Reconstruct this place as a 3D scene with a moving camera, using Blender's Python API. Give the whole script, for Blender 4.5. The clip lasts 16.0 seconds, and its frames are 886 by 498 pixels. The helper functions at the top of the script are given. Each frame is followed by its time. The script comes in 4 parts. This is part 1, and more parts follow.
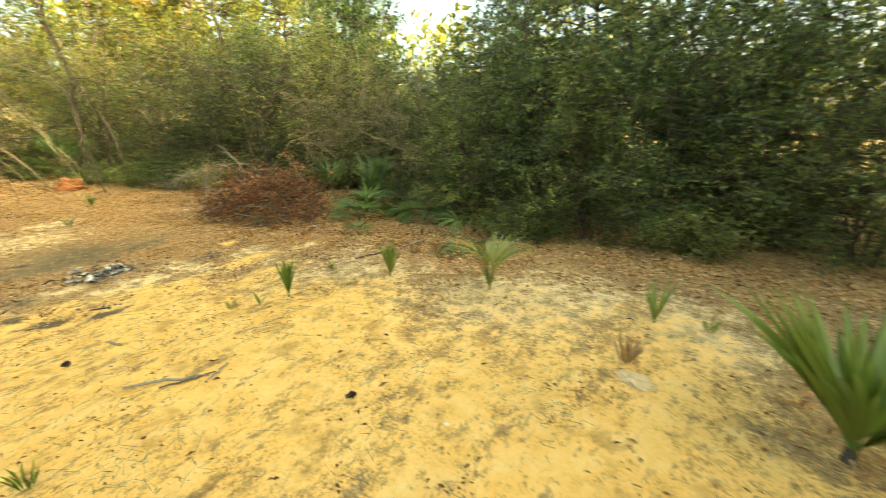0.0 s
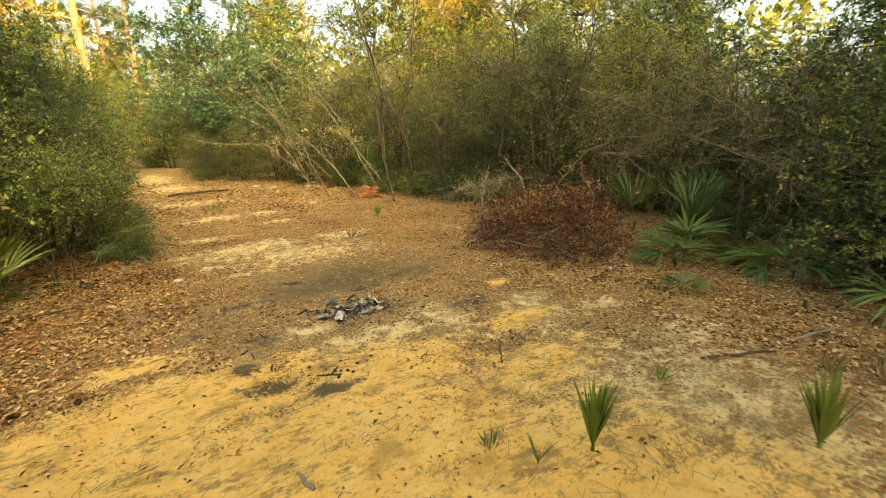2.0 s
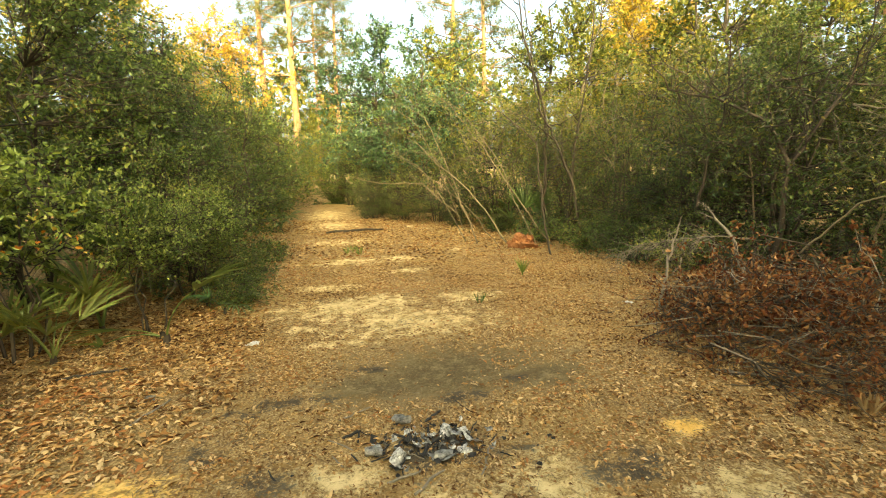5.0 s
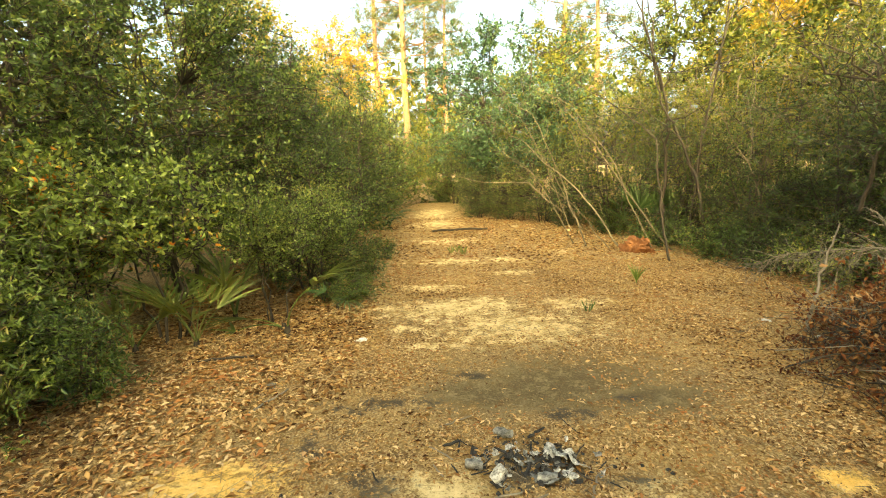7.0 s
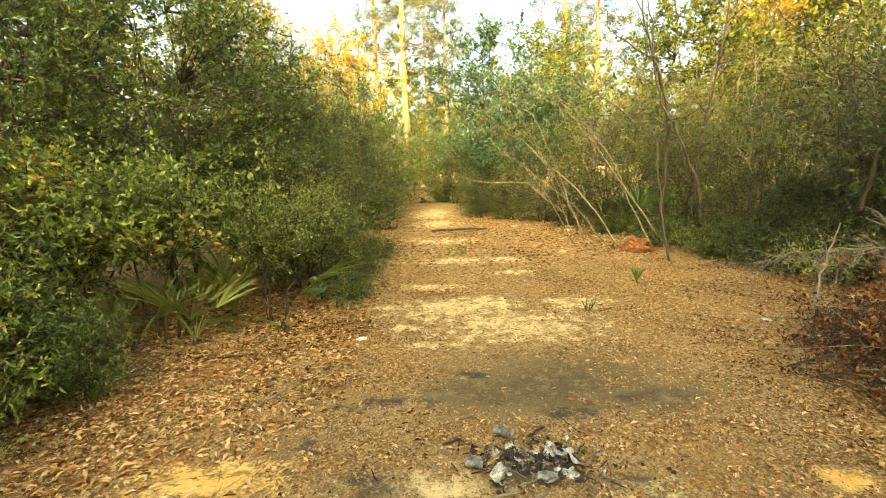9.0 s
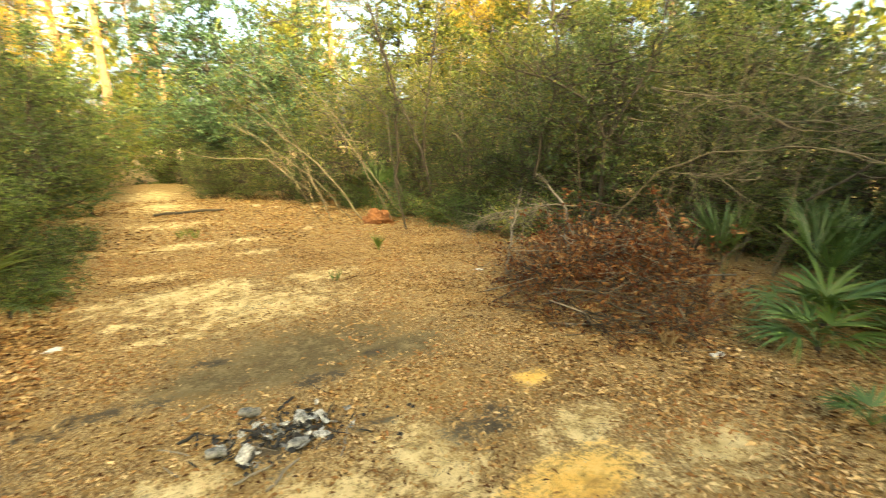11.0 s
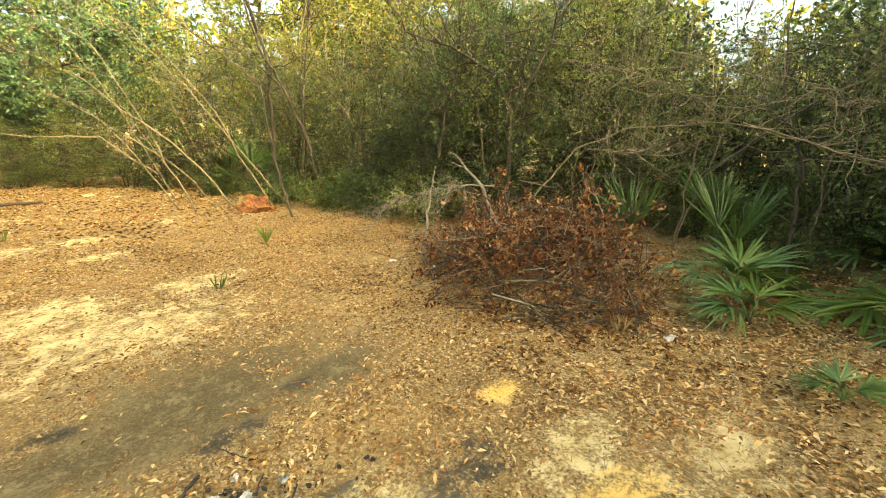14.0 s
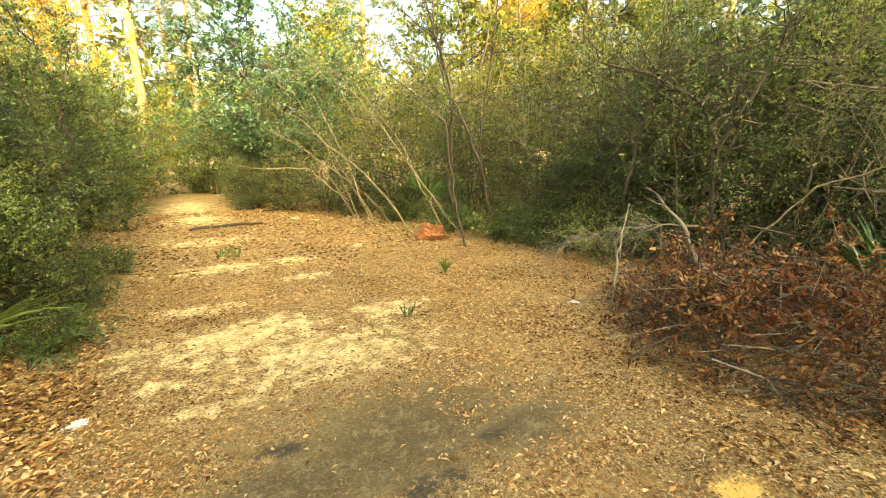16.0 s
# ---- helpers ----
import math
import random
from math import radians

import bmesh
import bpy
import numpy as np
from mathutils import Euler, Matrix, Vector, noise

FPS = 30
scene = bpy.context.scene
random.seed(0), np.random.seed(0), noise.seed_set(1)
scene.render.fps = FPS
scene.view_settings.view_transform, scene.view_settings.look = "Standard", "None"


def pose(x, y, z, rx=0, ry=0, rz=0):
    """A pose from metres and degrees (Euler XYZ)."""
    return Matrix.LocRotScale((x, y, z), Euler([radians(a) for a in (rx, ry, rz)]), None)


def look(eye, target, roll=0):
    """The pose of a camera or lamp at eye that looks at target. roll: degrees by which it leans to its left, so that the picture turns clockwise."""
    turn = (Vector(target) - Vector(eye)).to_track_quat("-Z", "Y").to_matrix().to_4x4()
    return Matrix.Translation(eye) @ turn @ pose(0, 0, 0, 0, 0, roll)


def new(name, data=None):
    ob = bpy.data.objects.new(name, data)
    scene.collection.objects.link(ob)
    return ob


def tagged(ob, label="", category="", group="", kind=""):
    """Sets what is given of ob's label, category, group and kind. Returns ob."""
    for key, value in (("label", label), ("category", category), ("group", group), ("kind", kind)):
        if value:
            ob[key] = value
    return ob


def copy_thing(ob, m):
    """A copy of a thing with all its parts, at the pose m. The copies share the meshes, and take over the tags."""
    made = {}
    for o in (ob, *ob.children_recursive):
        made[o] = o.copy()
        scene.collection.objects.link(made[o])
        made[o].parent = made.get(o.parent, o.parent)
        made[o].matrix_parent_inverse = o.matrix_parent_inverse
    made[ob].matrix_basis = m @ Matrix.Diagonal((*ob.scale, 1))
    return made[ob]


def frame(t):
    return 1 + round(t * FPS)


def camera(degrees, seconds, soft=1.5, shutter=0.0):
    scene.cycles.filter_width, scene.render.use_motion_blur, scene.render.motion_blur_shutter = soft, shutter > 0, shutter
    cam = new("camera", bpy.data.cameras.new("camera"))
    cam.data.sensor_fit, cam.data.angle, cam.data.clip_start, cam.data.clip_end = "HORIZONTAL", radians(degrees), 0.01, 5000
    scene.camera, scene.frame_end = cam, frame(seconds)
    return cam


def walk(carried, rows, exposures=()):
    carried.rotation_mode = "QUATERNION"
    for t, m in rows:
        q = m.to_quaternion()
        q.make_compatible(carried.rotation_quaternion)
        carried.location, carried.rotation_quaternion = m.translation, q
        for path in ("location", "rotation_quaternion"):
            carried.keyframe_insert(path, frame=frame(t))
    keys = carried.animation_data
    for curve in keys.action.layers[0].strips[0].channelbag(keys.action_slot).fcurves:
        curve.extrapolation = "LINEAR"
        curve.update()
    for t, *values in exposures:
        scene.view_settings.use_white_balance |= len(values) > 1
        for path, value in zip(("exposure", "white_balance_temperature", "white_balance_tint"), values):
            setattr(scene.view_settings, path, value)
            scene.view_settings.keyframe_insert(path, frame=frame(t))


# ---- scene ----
cam = camera(87.1, 16.0, soft=1.0, shutter=0.25)
PATH = [
    (0, (-2.558, -2.466, 1.783), (-0.781, -1.741, 1.223), 1.3),
    (0.5, (-2.198, -2.038, 1.738), (-0.686, -0.859, 1.17), 0.3),
    (1, (-1.883, -1.608, 1.714), (-0.569, -0.21, 1.149), -0.3),
    (1.5, (-1.453, -1.237, 1.667), (-0.232, 0.251, 1.124), -0.4),
    (2, (-1.137, -0.893, 1.636), (-0.023, 0.684, 1.113), -0.8),
    (2.5, (-0.792, -0.587, 1.59), (0.233, 1.052, 1.076), -0.9),
    (3, (-0.499, -0.325, 1.582), (0.413, 1.384, 1.085), -1.0),
    (3.5, (-0.355, -0.024, 1.572), (0.44, 1.752, 1.109), -1.1),
    (4, (-0.139, 0.191, 1.58), (0.562, 2.017, 1.162), -0.9),
    (4.2, (-0.077, 0.281, 1.555), (0.574, 2.129, 1.155), -0.7),
    (6.3, (0.02, 0.491, 1.584), (0.229, 2.456, 1.277), -1.4),
    (6.5, (0.014, 0.502, 1.595), (0.175, 2.469, 1.276), -1.3),
    (7, (-0.008, 0.53, 1.601), (0.027, 2.499, 1.253), -1.4),
    (7.5, (-0.016, 0.523, 1.603), (-0.018, 2.493, 1.258), -1.4),
    (8, (-0.004, 0.521, 1.611), (0.007, 2.494, 1.285), -1.4),
    (8.2, (-0.011, 0.519, 1.613), (-0.006, 2.492, 1.281), -1.5),
    (10.3, (-0.008, 0.576, 1.502), (0.478, 2.478, 1.117), -0.5),
    (10.5, (0.01, 0.563, 1.495), (0.639, 2.419, 1.095), -0.5),
    (11, (0.077, 0.508, 1.492), (1.092, 2.173, 1.052), -0.1),
    (11.5, (0.207, 0.434, 1.485), (1.574, 1.815, 1.014), 0.4),
    (12, (0.161, 0.466, 1.496), (1.566, 1.803, 1.005), 0.4),
    (12.5, (0.122, 0.586, 1.476), (1.525, 1.917, 0.966), 0.5),
    (13, (0.245, 0.847, 1.417), (1.603, 2.218, 0.893), 0.5),
    (13.5, (0.126, 1.09, 1.403), (1.485, 2.456, 0.866), 0.4),
    (14, (0.117, 1.271, 1.449), (1.536, 2.579, 0.925), 0.3),
    (14.5, (0.239, 1.355, 1.449), (1.672, 2.663, 0.964), 0.3),
    (15, (0.223, 1.432, 1.469), (1.491, 2.917, 1.037), -0.1),
    (15.5, (0.029, 1.582, 1.53), (1.073, 3.238, 1.125), -0.3),
    (16, (-0.03, 1.621, 1.521), (0.907, 3.338, 1.107), -0.5),
]
walk(cam, [(t, look(eye, target, roll)) for t, eye, target, roll in PATH],
     [(0.0, 3.15, 9000, -12), (0.5, 2.85, 9200, -11), (1.0, 2.68, 10200, -7), (2.5, 2.5, 9800, -5), (4.0, 2.55, 9300, -8), (7.0, 2.82, 9700, -10),
      (10.5, 2.9, 9300, -9), (12.5, 3.2, 9000, -9), (16.0, 3.08, 9000, -10)])

# ---- light ----
SUN_AZ, SUN_EL = -6.0, 20.0   # low sun behind the walker: unseen woods added there shade the clearing, the far treetops are lit
world = bpy.data.worlds.new("sky")
scene.world = world
world.use_nodes = True
wn = world.node_tree
sky = wn.nodes.new("ShaderNodeTexSky")
sky.sky_type = "NISHITA"
sky.sun_disc = False
sky.sun_elevation = radians(SUN_EL)
sky.sun_rotation = radians(180 - SUN_AZ)
sky.dust_density = 7.0
sky.air_density = 0.6
sky.ozone_density = 0.5
wn.nodes["Background"].inputs["Strength"].default_value = 0.15
wn.links.new(sky.outputs[0], wn.nodes["Background"].inputs["Color"])
sun = new("sun", bpy.data.lights.new("sun", "SUN"))
sun.data.energy, sun.data.angle, sun.data.color = 1.0, radians(5.0), (1.0, 0.84, 0.54)
sx, sy = math.sin(radians(SUN_AZ)), -math.cos(radians(SUN_AZ))
sun.matrix_basis = look((sx * 40, sy * 40, 40 * math.tan(radians(SUN_EL))), (0, 0, 0))

RNG = np.random.default_rng(11)


# ---- materials ----
def material(name):
    m = bpy.data.materials.new(name)
    m.use_nodes = True
    return m, m.node_tree, m.node_tree.nodes["Principled BSDF"]


def ramp(nt, stops, fac=None, mode="LINEAR"):
    n = nt.nodes.new("ShaderNodeValToRGB")
    n.color_ramp.interpolation = mode
    e = n.color_ramp.elements
    while len(e) < len(stops):
        e.new(0.5)
    for el, (p, c) in zip(e, stops):
        el.position, el.color = p, (*c, 1) if len(c) == 3 else c
    if fac is not None:
        nt.links.new(fac, n.inputs[0])
    return n.outputs[0]


def noise_tex(nt, scale, detail=4, rough=0.6, vec=None):
    n = nt.nodes.new("ShaderNodeTexNoise")
    n.inputs["Scale"].default_value, n.inputs["Detail"].default_value, n.inputs["Roughness"].default_value = scale, detail, rough
    if vec is not None:
        nt.links.new(vec, n.inputs["Vector"])
    return n.outputs["Fac"]


def position(nt):
    return nt.nodes.new("ShaderNodeNewGeometry").outputs["Position"]


def mix(nt, fac, a, b, mode="MIX"):
    n = nt.nodes.new("ShaderNodeMix")
    n.data_type, n.blend_type = "RGBA", mode
    for sock, v in ((n.inputs[0], fac), (n.inputs[6], a), (n.inputs[7], b)):
        if isinstance(v, bpy.types.NodeSocket):
            nt.links.new(v, sock)
        else:
            sock.default_value = v if isinstance(v, (int, float)) else (*v, 1)
    return n.outputs[2]


def calc(nt, op, a, b=0.0, c=0.0, clamp=False):
    n = nt.nodes.new("ShaderNodeMath")
    n.operation, n.use_clamp = op, clamp
    for sock, v in zip(n.inputs, (a, b, c)):
        if isinstance(v, bpy.types.NodeSocket):
            nt.links.new(v, sock)
        else:
            sock.default_value = v
    return n.outputs[0]


def bump(nt, p, height, strength=0.5, dist=0.01):
    n = nt.nodes.new("ShaderNodeBump")
    n.inputs["Strength"].default_value, n.inputs["Distance"].default_value = strength, dist
    nt.links.new(height, n.inputs["Height"])
    nt.links.new(n.outputs[0], p.inputs["Normal"])


def leaf_material(name, stops, rough=0.45, through_light=0.3, spread=0.25):
    """Leaves: the colour changes from leaf to leaf, from bough to bough and from plant to plant."""
    m, nt, p = material(name)
    geo = nt.nodes.new("ShaderNodeNewGeometry")
    info = nt.nodes.new("ShaderNodeObjectInfo")
    patch = noise_tex(nt, 0.9, 2, 0.5, geo.outputs["Position"])
    f = calc(nt, "ADD", geo.outputs["Random Per Island"], calc(nt, "MULTIPLY", calc(nt, "SUBTRACT", patch, 0.5), 1.3), clamp=True)
    col = ramp(nt, stops, f)
    val = calc(nt, "MULTIPLY_ADD", info.outputs["Random"], 2 * spread, 1 - spread)
    hsv = nt.nodes.new("ShaderNodeHueSaturation")
    nt.links.new(col, hsv.inputs["Color"])
    nt.links.new(val, hsv.inputs["Value"])
    nt.links.new(calc(nt, "MULTIPLY_ADD", info.outputs["Random"], -0.03, 0.512), hsv.inputs["Hue"])
    nt.links.new(hsv.outputs[0], p.inputs["Base Color"])
    p.inputs["Roughness"].default_value = rough
    p.inputs["Specular IOR Level"].default_value = 0.5 if rough < 0.6 else 0.12
    tr = nt.nodes.new("ShaderNodeBsdfTranslucent")
    nt.links.new(hsv.outputs[0], tr.inputs["Color"])
    ms = nt.nodes.new("ShaderNodeMixShader")
    ms.inputs[0].default_value = through_light
    nt.links.new(p.outputs[0], ms.inputs[1])
    nt.links.new(tr.outputs[0], ms.inputs[2])
    nt.links.new(ms.outputs[0], nt.nodes["Material Output"].inputs["Surface"])
    return m


def bark_material(name, dark, light, scale=30, rough=0.85):
    m, nt, p = material(name)
    tc = nt.nodes.new("ShaderNodeTexCoord")
    mp = nt.nodes.new("ShaderNodeMapping")
    mp.inputs["Scale"].default_value = (1, 1, 0.25)
    nt.links.new(tc.outputs["Object"], mp.inputs["Vector"])
    fine = noise_tex(nt, scale, 5, 0.7, mp.outputs[0])
    big = noise_tex(nt, 2.2, 3, 0.6, tc.outputs["Object"])
    geo = nt.nodes.new("ShaderNodeNewGeometry")
    f = calc(nt, "ADD", calc(nt, "MULTIPLY", fine, 0.6), calc(nt, "MULTIPLY", big, 0.35))
    f = calc(nt, "ADD", f, calc(nt, "MULTIPLY", calc(nt, "SUBTRACT", geo.outputs["Random Per Island"], 0.5), 0.35))
    nt.links.new(ramp(nt, [(0.3, dark), (0.7, light)], f), p.inputs["Base Color"])
    p.inputs["Roughness"].default_value = rough
    bump(nt, p, fine, 0.6, 0.01)
    return m


def plain_material(name, a, b, scale=20, rough=0.7, metal=0.0, relief=0.4, dist=0.004):
    m, nt, p = material(name)
    tc = nt.nodes.new("ShaderNodeTexCoord")
    f = noise_tex(nt, scale, 6, 0.7, tc.outputs["Object"])
    g = noise_tex(nt, scale * 0.15, 3, 0.6, tc.outputs["Object"])
    h = calc(nt, "ADD", calc(nt, "MULTIPLY", f, 0.6), calc(nt, "MULTIPLY", g, 0.4))
    nt.links.new(ramp(nt, [(0.38, a), (0.62, b)], h), p.inputs["Base Color"])
    p.inputs["Roughness"].default_value, p.inputs["Metallic"].default_value = rough, metal
    bump(nt, p, f, relief, dist)
    return m


EVERGREEN = leaf_material("evergreen_leaves", [(0, (0.026, 0.05, 0.013)), (0.5, (0.105, 0.17, 0.036)), (0.85, (0.20, 0.27, 0.06)), (1, (0.30, 0.29, 0.07))], 0.36, 0.25)
# paler copy of OLIVE: the brightness of lit foliage is put into the colour
SUNNYOLIVE = leaf_material("sunlit_olive_leaves", [(0, (0.06, 0.095, 0.022)), (0.5, (0.165, 0.24, 0.055)), (0.85, (0.28, 0.335, 0.08)), (1, (0.40, 0.35, 0.085))], 0.42, 0.35)
FRESHGREEN = leaf_material("light_green_leaves", [(0, (0.07, 0.12, 0.026)), (0.5, (0.17, 0.25, 0.055)), (1, (0.33, 0.38, 0.10))], 0.36, 0.33)
GLOSSLEAF = leaf_material("glossy_leaves", [(0, (0.055, 0.095, 0.02)), (0.5, (0.15, 0.235, 0.045)), (0.9, (0.28, 0.35, 0.08)), (1, (0.30, 0.24, 0.07))], 0.32, 0.25)
BLUEGREEN = leaf_material("holly_leaves", [(0, (0.03, 0.07, 0.03)), (0.6, (0.07, 0.14, 0.06)), (1, (0.14, 0.22, 0.09))], 0.35, 0.28)
OLIVE = leaf_material("olive_leaves", [(0, (0.03, 0.052, 0.013)), (0.5, (0.09, 0.143, 0.034)), (0.85, (0.175, 0.226, 0.056)), (1, (0.28, 0.25, 0.06))], 0.45, 0.35)
FRESH = leaf_material("bay_leaves", [(0, (0.09, 0.14, 0.028)), (0.5, (0.21, 0.295, 0.06)), (0.9, (0.36, 0.41, 0.10)), (0.97, (0.58, 0.40, 0.05)), (1, (0.60, 0.24, 0.03))], 0.36, 0.33)
YELLOW = leaf_material("autumn_leaves", [(0, (0.24, 0.21, 0.03)), (0.5, (0.44, 0.34, 0.045)), (1, (0.55, 0.33, 0.045))], 0.5, 0.45)
LIME = leaf_material("yellowing_leaves", [(0, (0.055, 0.078, 0.012)), (0.5, (0.15, 0.185, 0.028)), (1, (0.30, 0.27, 0.045))], 0.5, 0.4)
NEEDLES = leaf_material("pine_needles", [(0, (0.05, 0.075, 0.02)), (0.6, (0.10, 0.13, 0.035)), (1, (0.20, 0.19, 0.05))], 0.5, 0.25)
DRYLEAF = leaf_material("dry_leaves", [(0, (0.075, 0.026, 0.010)), (0.45, (0.19, 0.082, 0.027)), (0.8, (0.30, 0.165, 0.058)), (1, (0.40, 0.26, 0.12))], 0.8, 0.2)
LITTER = leaf_material("fallen_leaves", [(0, (0.10, 0.045, 0.017)), (0.3, (0.30, 0.15, 0.052)), (0.62, (0.56, 0.34, 0.135)), (0.93, (0.74, 0.55, 0.30)), (1, (0.44, 0.19, 0.07))], 0.8, 0.1, 0.0)
PALM = leaf_material("palmetto_blades", [(0, (0.038, 0.085, 0.026)), (0.5, (0.09, 0.165, 0.042)), (1, (0.19, 0.26, 0.065))], 0.36, 0.2)
PALMYELLOW = leaf_material("yellow_palmetto_blades", [(0, (0.07, 0.125, 0.024)), (0.5, (0.16, 0.22, 0.045)), (1, (0.34, 0.33, 0.09))], 0.4, 0.25)
PALMBRIGHT = leaf_material("young_palmetto_blades", [(0, (0.07, 0.13, 0.022)), (0.5, (0.125, 0.205, 0.035)), (1, (0.25, 0.30, 0.065))], 0.36, 0.3)
PALMDRY = leaf_material("dead_palmetto_blades", [(0, (0.28, 0.17, 0.07)), (0.5, (0.40, 0.27, 0.12)), (1, (0.52, 0.40, 0.22))], 0.6, 0.2)
BARK = bark_material("grey_brown_bark", (0.026, 0.02, 0.013), (0.105, 0.08, 0.05))
PALEBARK = bark_material("pale_twig_bark", (0.11, 0.085, 0.048), (0.30, 0.24, 0.14))
DEADWOOD = bark_material("weathered_dead_wood", (0.12, 0.10, 0.07), (0.33, 0.28, 0.21))
PINEBARK = bark_material("pine_bark", (0.16, 0.08, 0.04), (0.50, 0.30, 0.16), 9)
CHAR = plain_material("charred_wood", (0.008, 0.008, 0.008), (0.05, 0.045, 0.04), 60, 0.85)
ASHWHITE = plain_material("burnt_aluminium", (0.10, 0.095, 0.08), (0.80, 0.78, 0.72), 90, 0.55, 0.2, 0.8, 0.006)
ASHGREY = plain_material("sooty_aluminium", (0.035, 0.034, 0.03), (0.38, 0.37, 0.33), 50, 0.5, 0.3, 0.8, 0.006)
PAPER = plain_material("soiled_white_paper", (0.55, 0.53, 0.48), (0.85, 0.84, 0.80), 30, 0.8)
CONE = plain_material("pine_cone_scales", (0.03, 0.02, 0.014), (0.12, 0.07, 0.04), 70, 0.8)
CLAY = plain_material("orange_clay", (0.15, 0.056, 0.02), (0.30, 0.125, 0.042), 40, 0.95, 0.0, 0.8, 0.01)
ROCK = plain_material("pale_sandy_clod", (0.45, 0.32, 0.15), (0.68, 0.53, 0.30), 30, 0.95, 0.0, 0.7, 0.01)


# ---- mesh helpers ----
class Geo:
    """Collects vertices and faces, three or four corners each, for one mesh."""

    def __init__(self):
        self.v, self.f3, self.f4, self.n = [], [], [], 0

    def add(self, v, f):
        v, f = np.asarray(v, float).reshape(-1, 3), np.asarray(f, int)
        (self.f3 if f.shape[1] == 3 else self.f4).append(f + self.n)
        self.v.append(v)
        self.n += len(v)

    def mesh(self, name, mat, smooth=False):
        me = bpy.data.meshes.new(name)
        v = np.concatenate(self.v)
        f3 = np.concatenate(self.f3) if self.f3 else np.zeros((0, 3), int)
        f4 = np.concatenate(self.f4) if self.f4 else np.zeros((0, 4), int)
        me.vertices.add(len(v))
        me.vertices.foreach_set("co", v.astype(np.float32).ravel())
        loops = np.concatenate([f3.ravel(), f4.ravel()]).astype(np.int32)
        starts = np.concatenate([np.arange(len(f3)) * 3, len(f3) * 3 + np.arange(len(f4)) * 4]).astype(np.int32)
        me.loops.add(len(loops))
        me.loops.foreach_set("vertex_index", loops)
        me.polygons.add(len(starts))
        me.polygons.foreach_set("loop_start", starts)
        if smooth:
            me.polygons.foreach_set("use_smooth", np.ones(len(starts), bool))
        me.materials.append(mat)
        me.update(calc_edges=True)
        return me


def part(name, mesh, parent, label=""):
    ob = new(name, mesh)
    ob.parent = parent
    if label:
        tagged(ob, label)
    return ob


def thing(name, label, category, at=(0, 0, 0), group="", kind=""):
    ob = new(name)
    ob.matrix_basis = pose(*at)
    return tagged(ob, label, category, group, kind)


def unit(a):
    a = np.asarray(a, float)
    return a / (np.linalg.norm(a, axis=-1, keepdims=True) + 1e-9)


def tube(geo, pts, radii, sides=5):
    """A tapered limb along pts."""
    pts = np.asarray(pts, float)
    radii = np.broadcast_to(np.asarray(radii, float), (len(pts),)) if np.ndim(radii) == 0 or len(radii) == len(pts) else np.linspace(radii[0], radii[1], len(pts))
    d = unit(np.gradient(pts, axis=0))
    ref = np.where(np.abs(d[:, 2:3]) > 0.9, [[1.0, 0, 0]], [[0, 0, 1.0]])
    a = unit(np.cross(d, ref))
    b = np.cross(d, a)
    ang = np.arange(sides) * 2 * np.pi / sides
    ring = pts[:, None] + radii[:, None, None] * (a[:, None] * np.cos(ang)[None, :, None] + b[:, None] * np.sin(ang)[None, :, None])
    i = np.arange(len(pts) - 1)[:, None] * sides
    j = np.arange(sides)[None]
    k = (j + 1) % sides
    geo.add(ring, np.stack([i + j, i + k, i + sides + k, i + sides + j], -1).reshape(-1, 4))


def sticks(geo, a, b, ra, rb):
    """Many straight three-sided twigs from a to b at once."""
    a, b = np.asarray(a, float), np.asarray(b, float)
    d = unit(b - a)
    s = unit(np.cross(d, RNG.normal(size=d.shape)))
    u = np.cross(d, s)
    ang = np.arange(3) * 2 * np.pi / 3
    off = s[:, None] * np.cos(ang)[None, :, None] + u[:, None] * np.sin(ang)[None, :, None]
    v = np.concatenate([a[:, None] + off * np.reshape(ra, (-1, 1, 1)), b[:, None] + off * np.reshape(rb, (-1, 1, 1))], 1)
    base = np.arange(len(a))[:, None, None] * 6
    q = np.array([[0, 1, 4, 3], [1, 2, 5, 4], [2, 0, 3, 5]])[None]
    geo.add(v, (base + q).reshape(-1, 4))


def leaves(geo, pos, along, length, width, fine=False, fold=0.25, face=None):
    """Many leaves at once, each folded a little along its midrib."""
    n = len(pos)
    d = unit(along)
    s = RNG.normal(size=(n, 3)) if face is None else np.cross(d, face)
    s = unit(s - d * (s * d).sum(1, keepdims=True))
    u = np.cross(s, d)
    L, W = np.broadcast_to(length, (n,))[:, None], np.broadcast_to(width, (n,))[:, None] / 2
    tip = pos + d * L - u * L * 0.12
    lift = u * W * fold * 2
    if fine:
        v = np.stack([pos, pos + d * L * 0.3 + s * W * 0.9 + lift, pos + d * L * 0.68 + s * W * 0.8 + lift * 0.8, tip,
                      pos + d * L * 0.68 - s * W * 0.8 + lift * 0.8, pos + d * L * 0.3 - s * W * 0.9 + lift], 1)
        base = np.arange(n)[:, None, None] * 6
        geo.add(v, (base + np.array([[0, 1, 2, 3], [0, 3, 4, 5]])[None]).reshape(-1, 4))
    else:
        v = np.stack([pos, pos + d * L * 0.48 + s * W + lift, tip, pos + d * L * 0.48 - s * W + lift], 1)
        base = np.arange(n)[:, None, None] * 4
        geo.add(v, (base + np.array([[0, 1, 2], [0, 2, 3]])[None]).reshape(-1, 3))


def bent(a, b, n=6, wobble=0.08, sag=0.0):
    """A crooked line from a to b."""
    a, b = np.asarray(a, float), np.asarray(b, float)
    t = np.linspace(0, 1, n)[:, None]
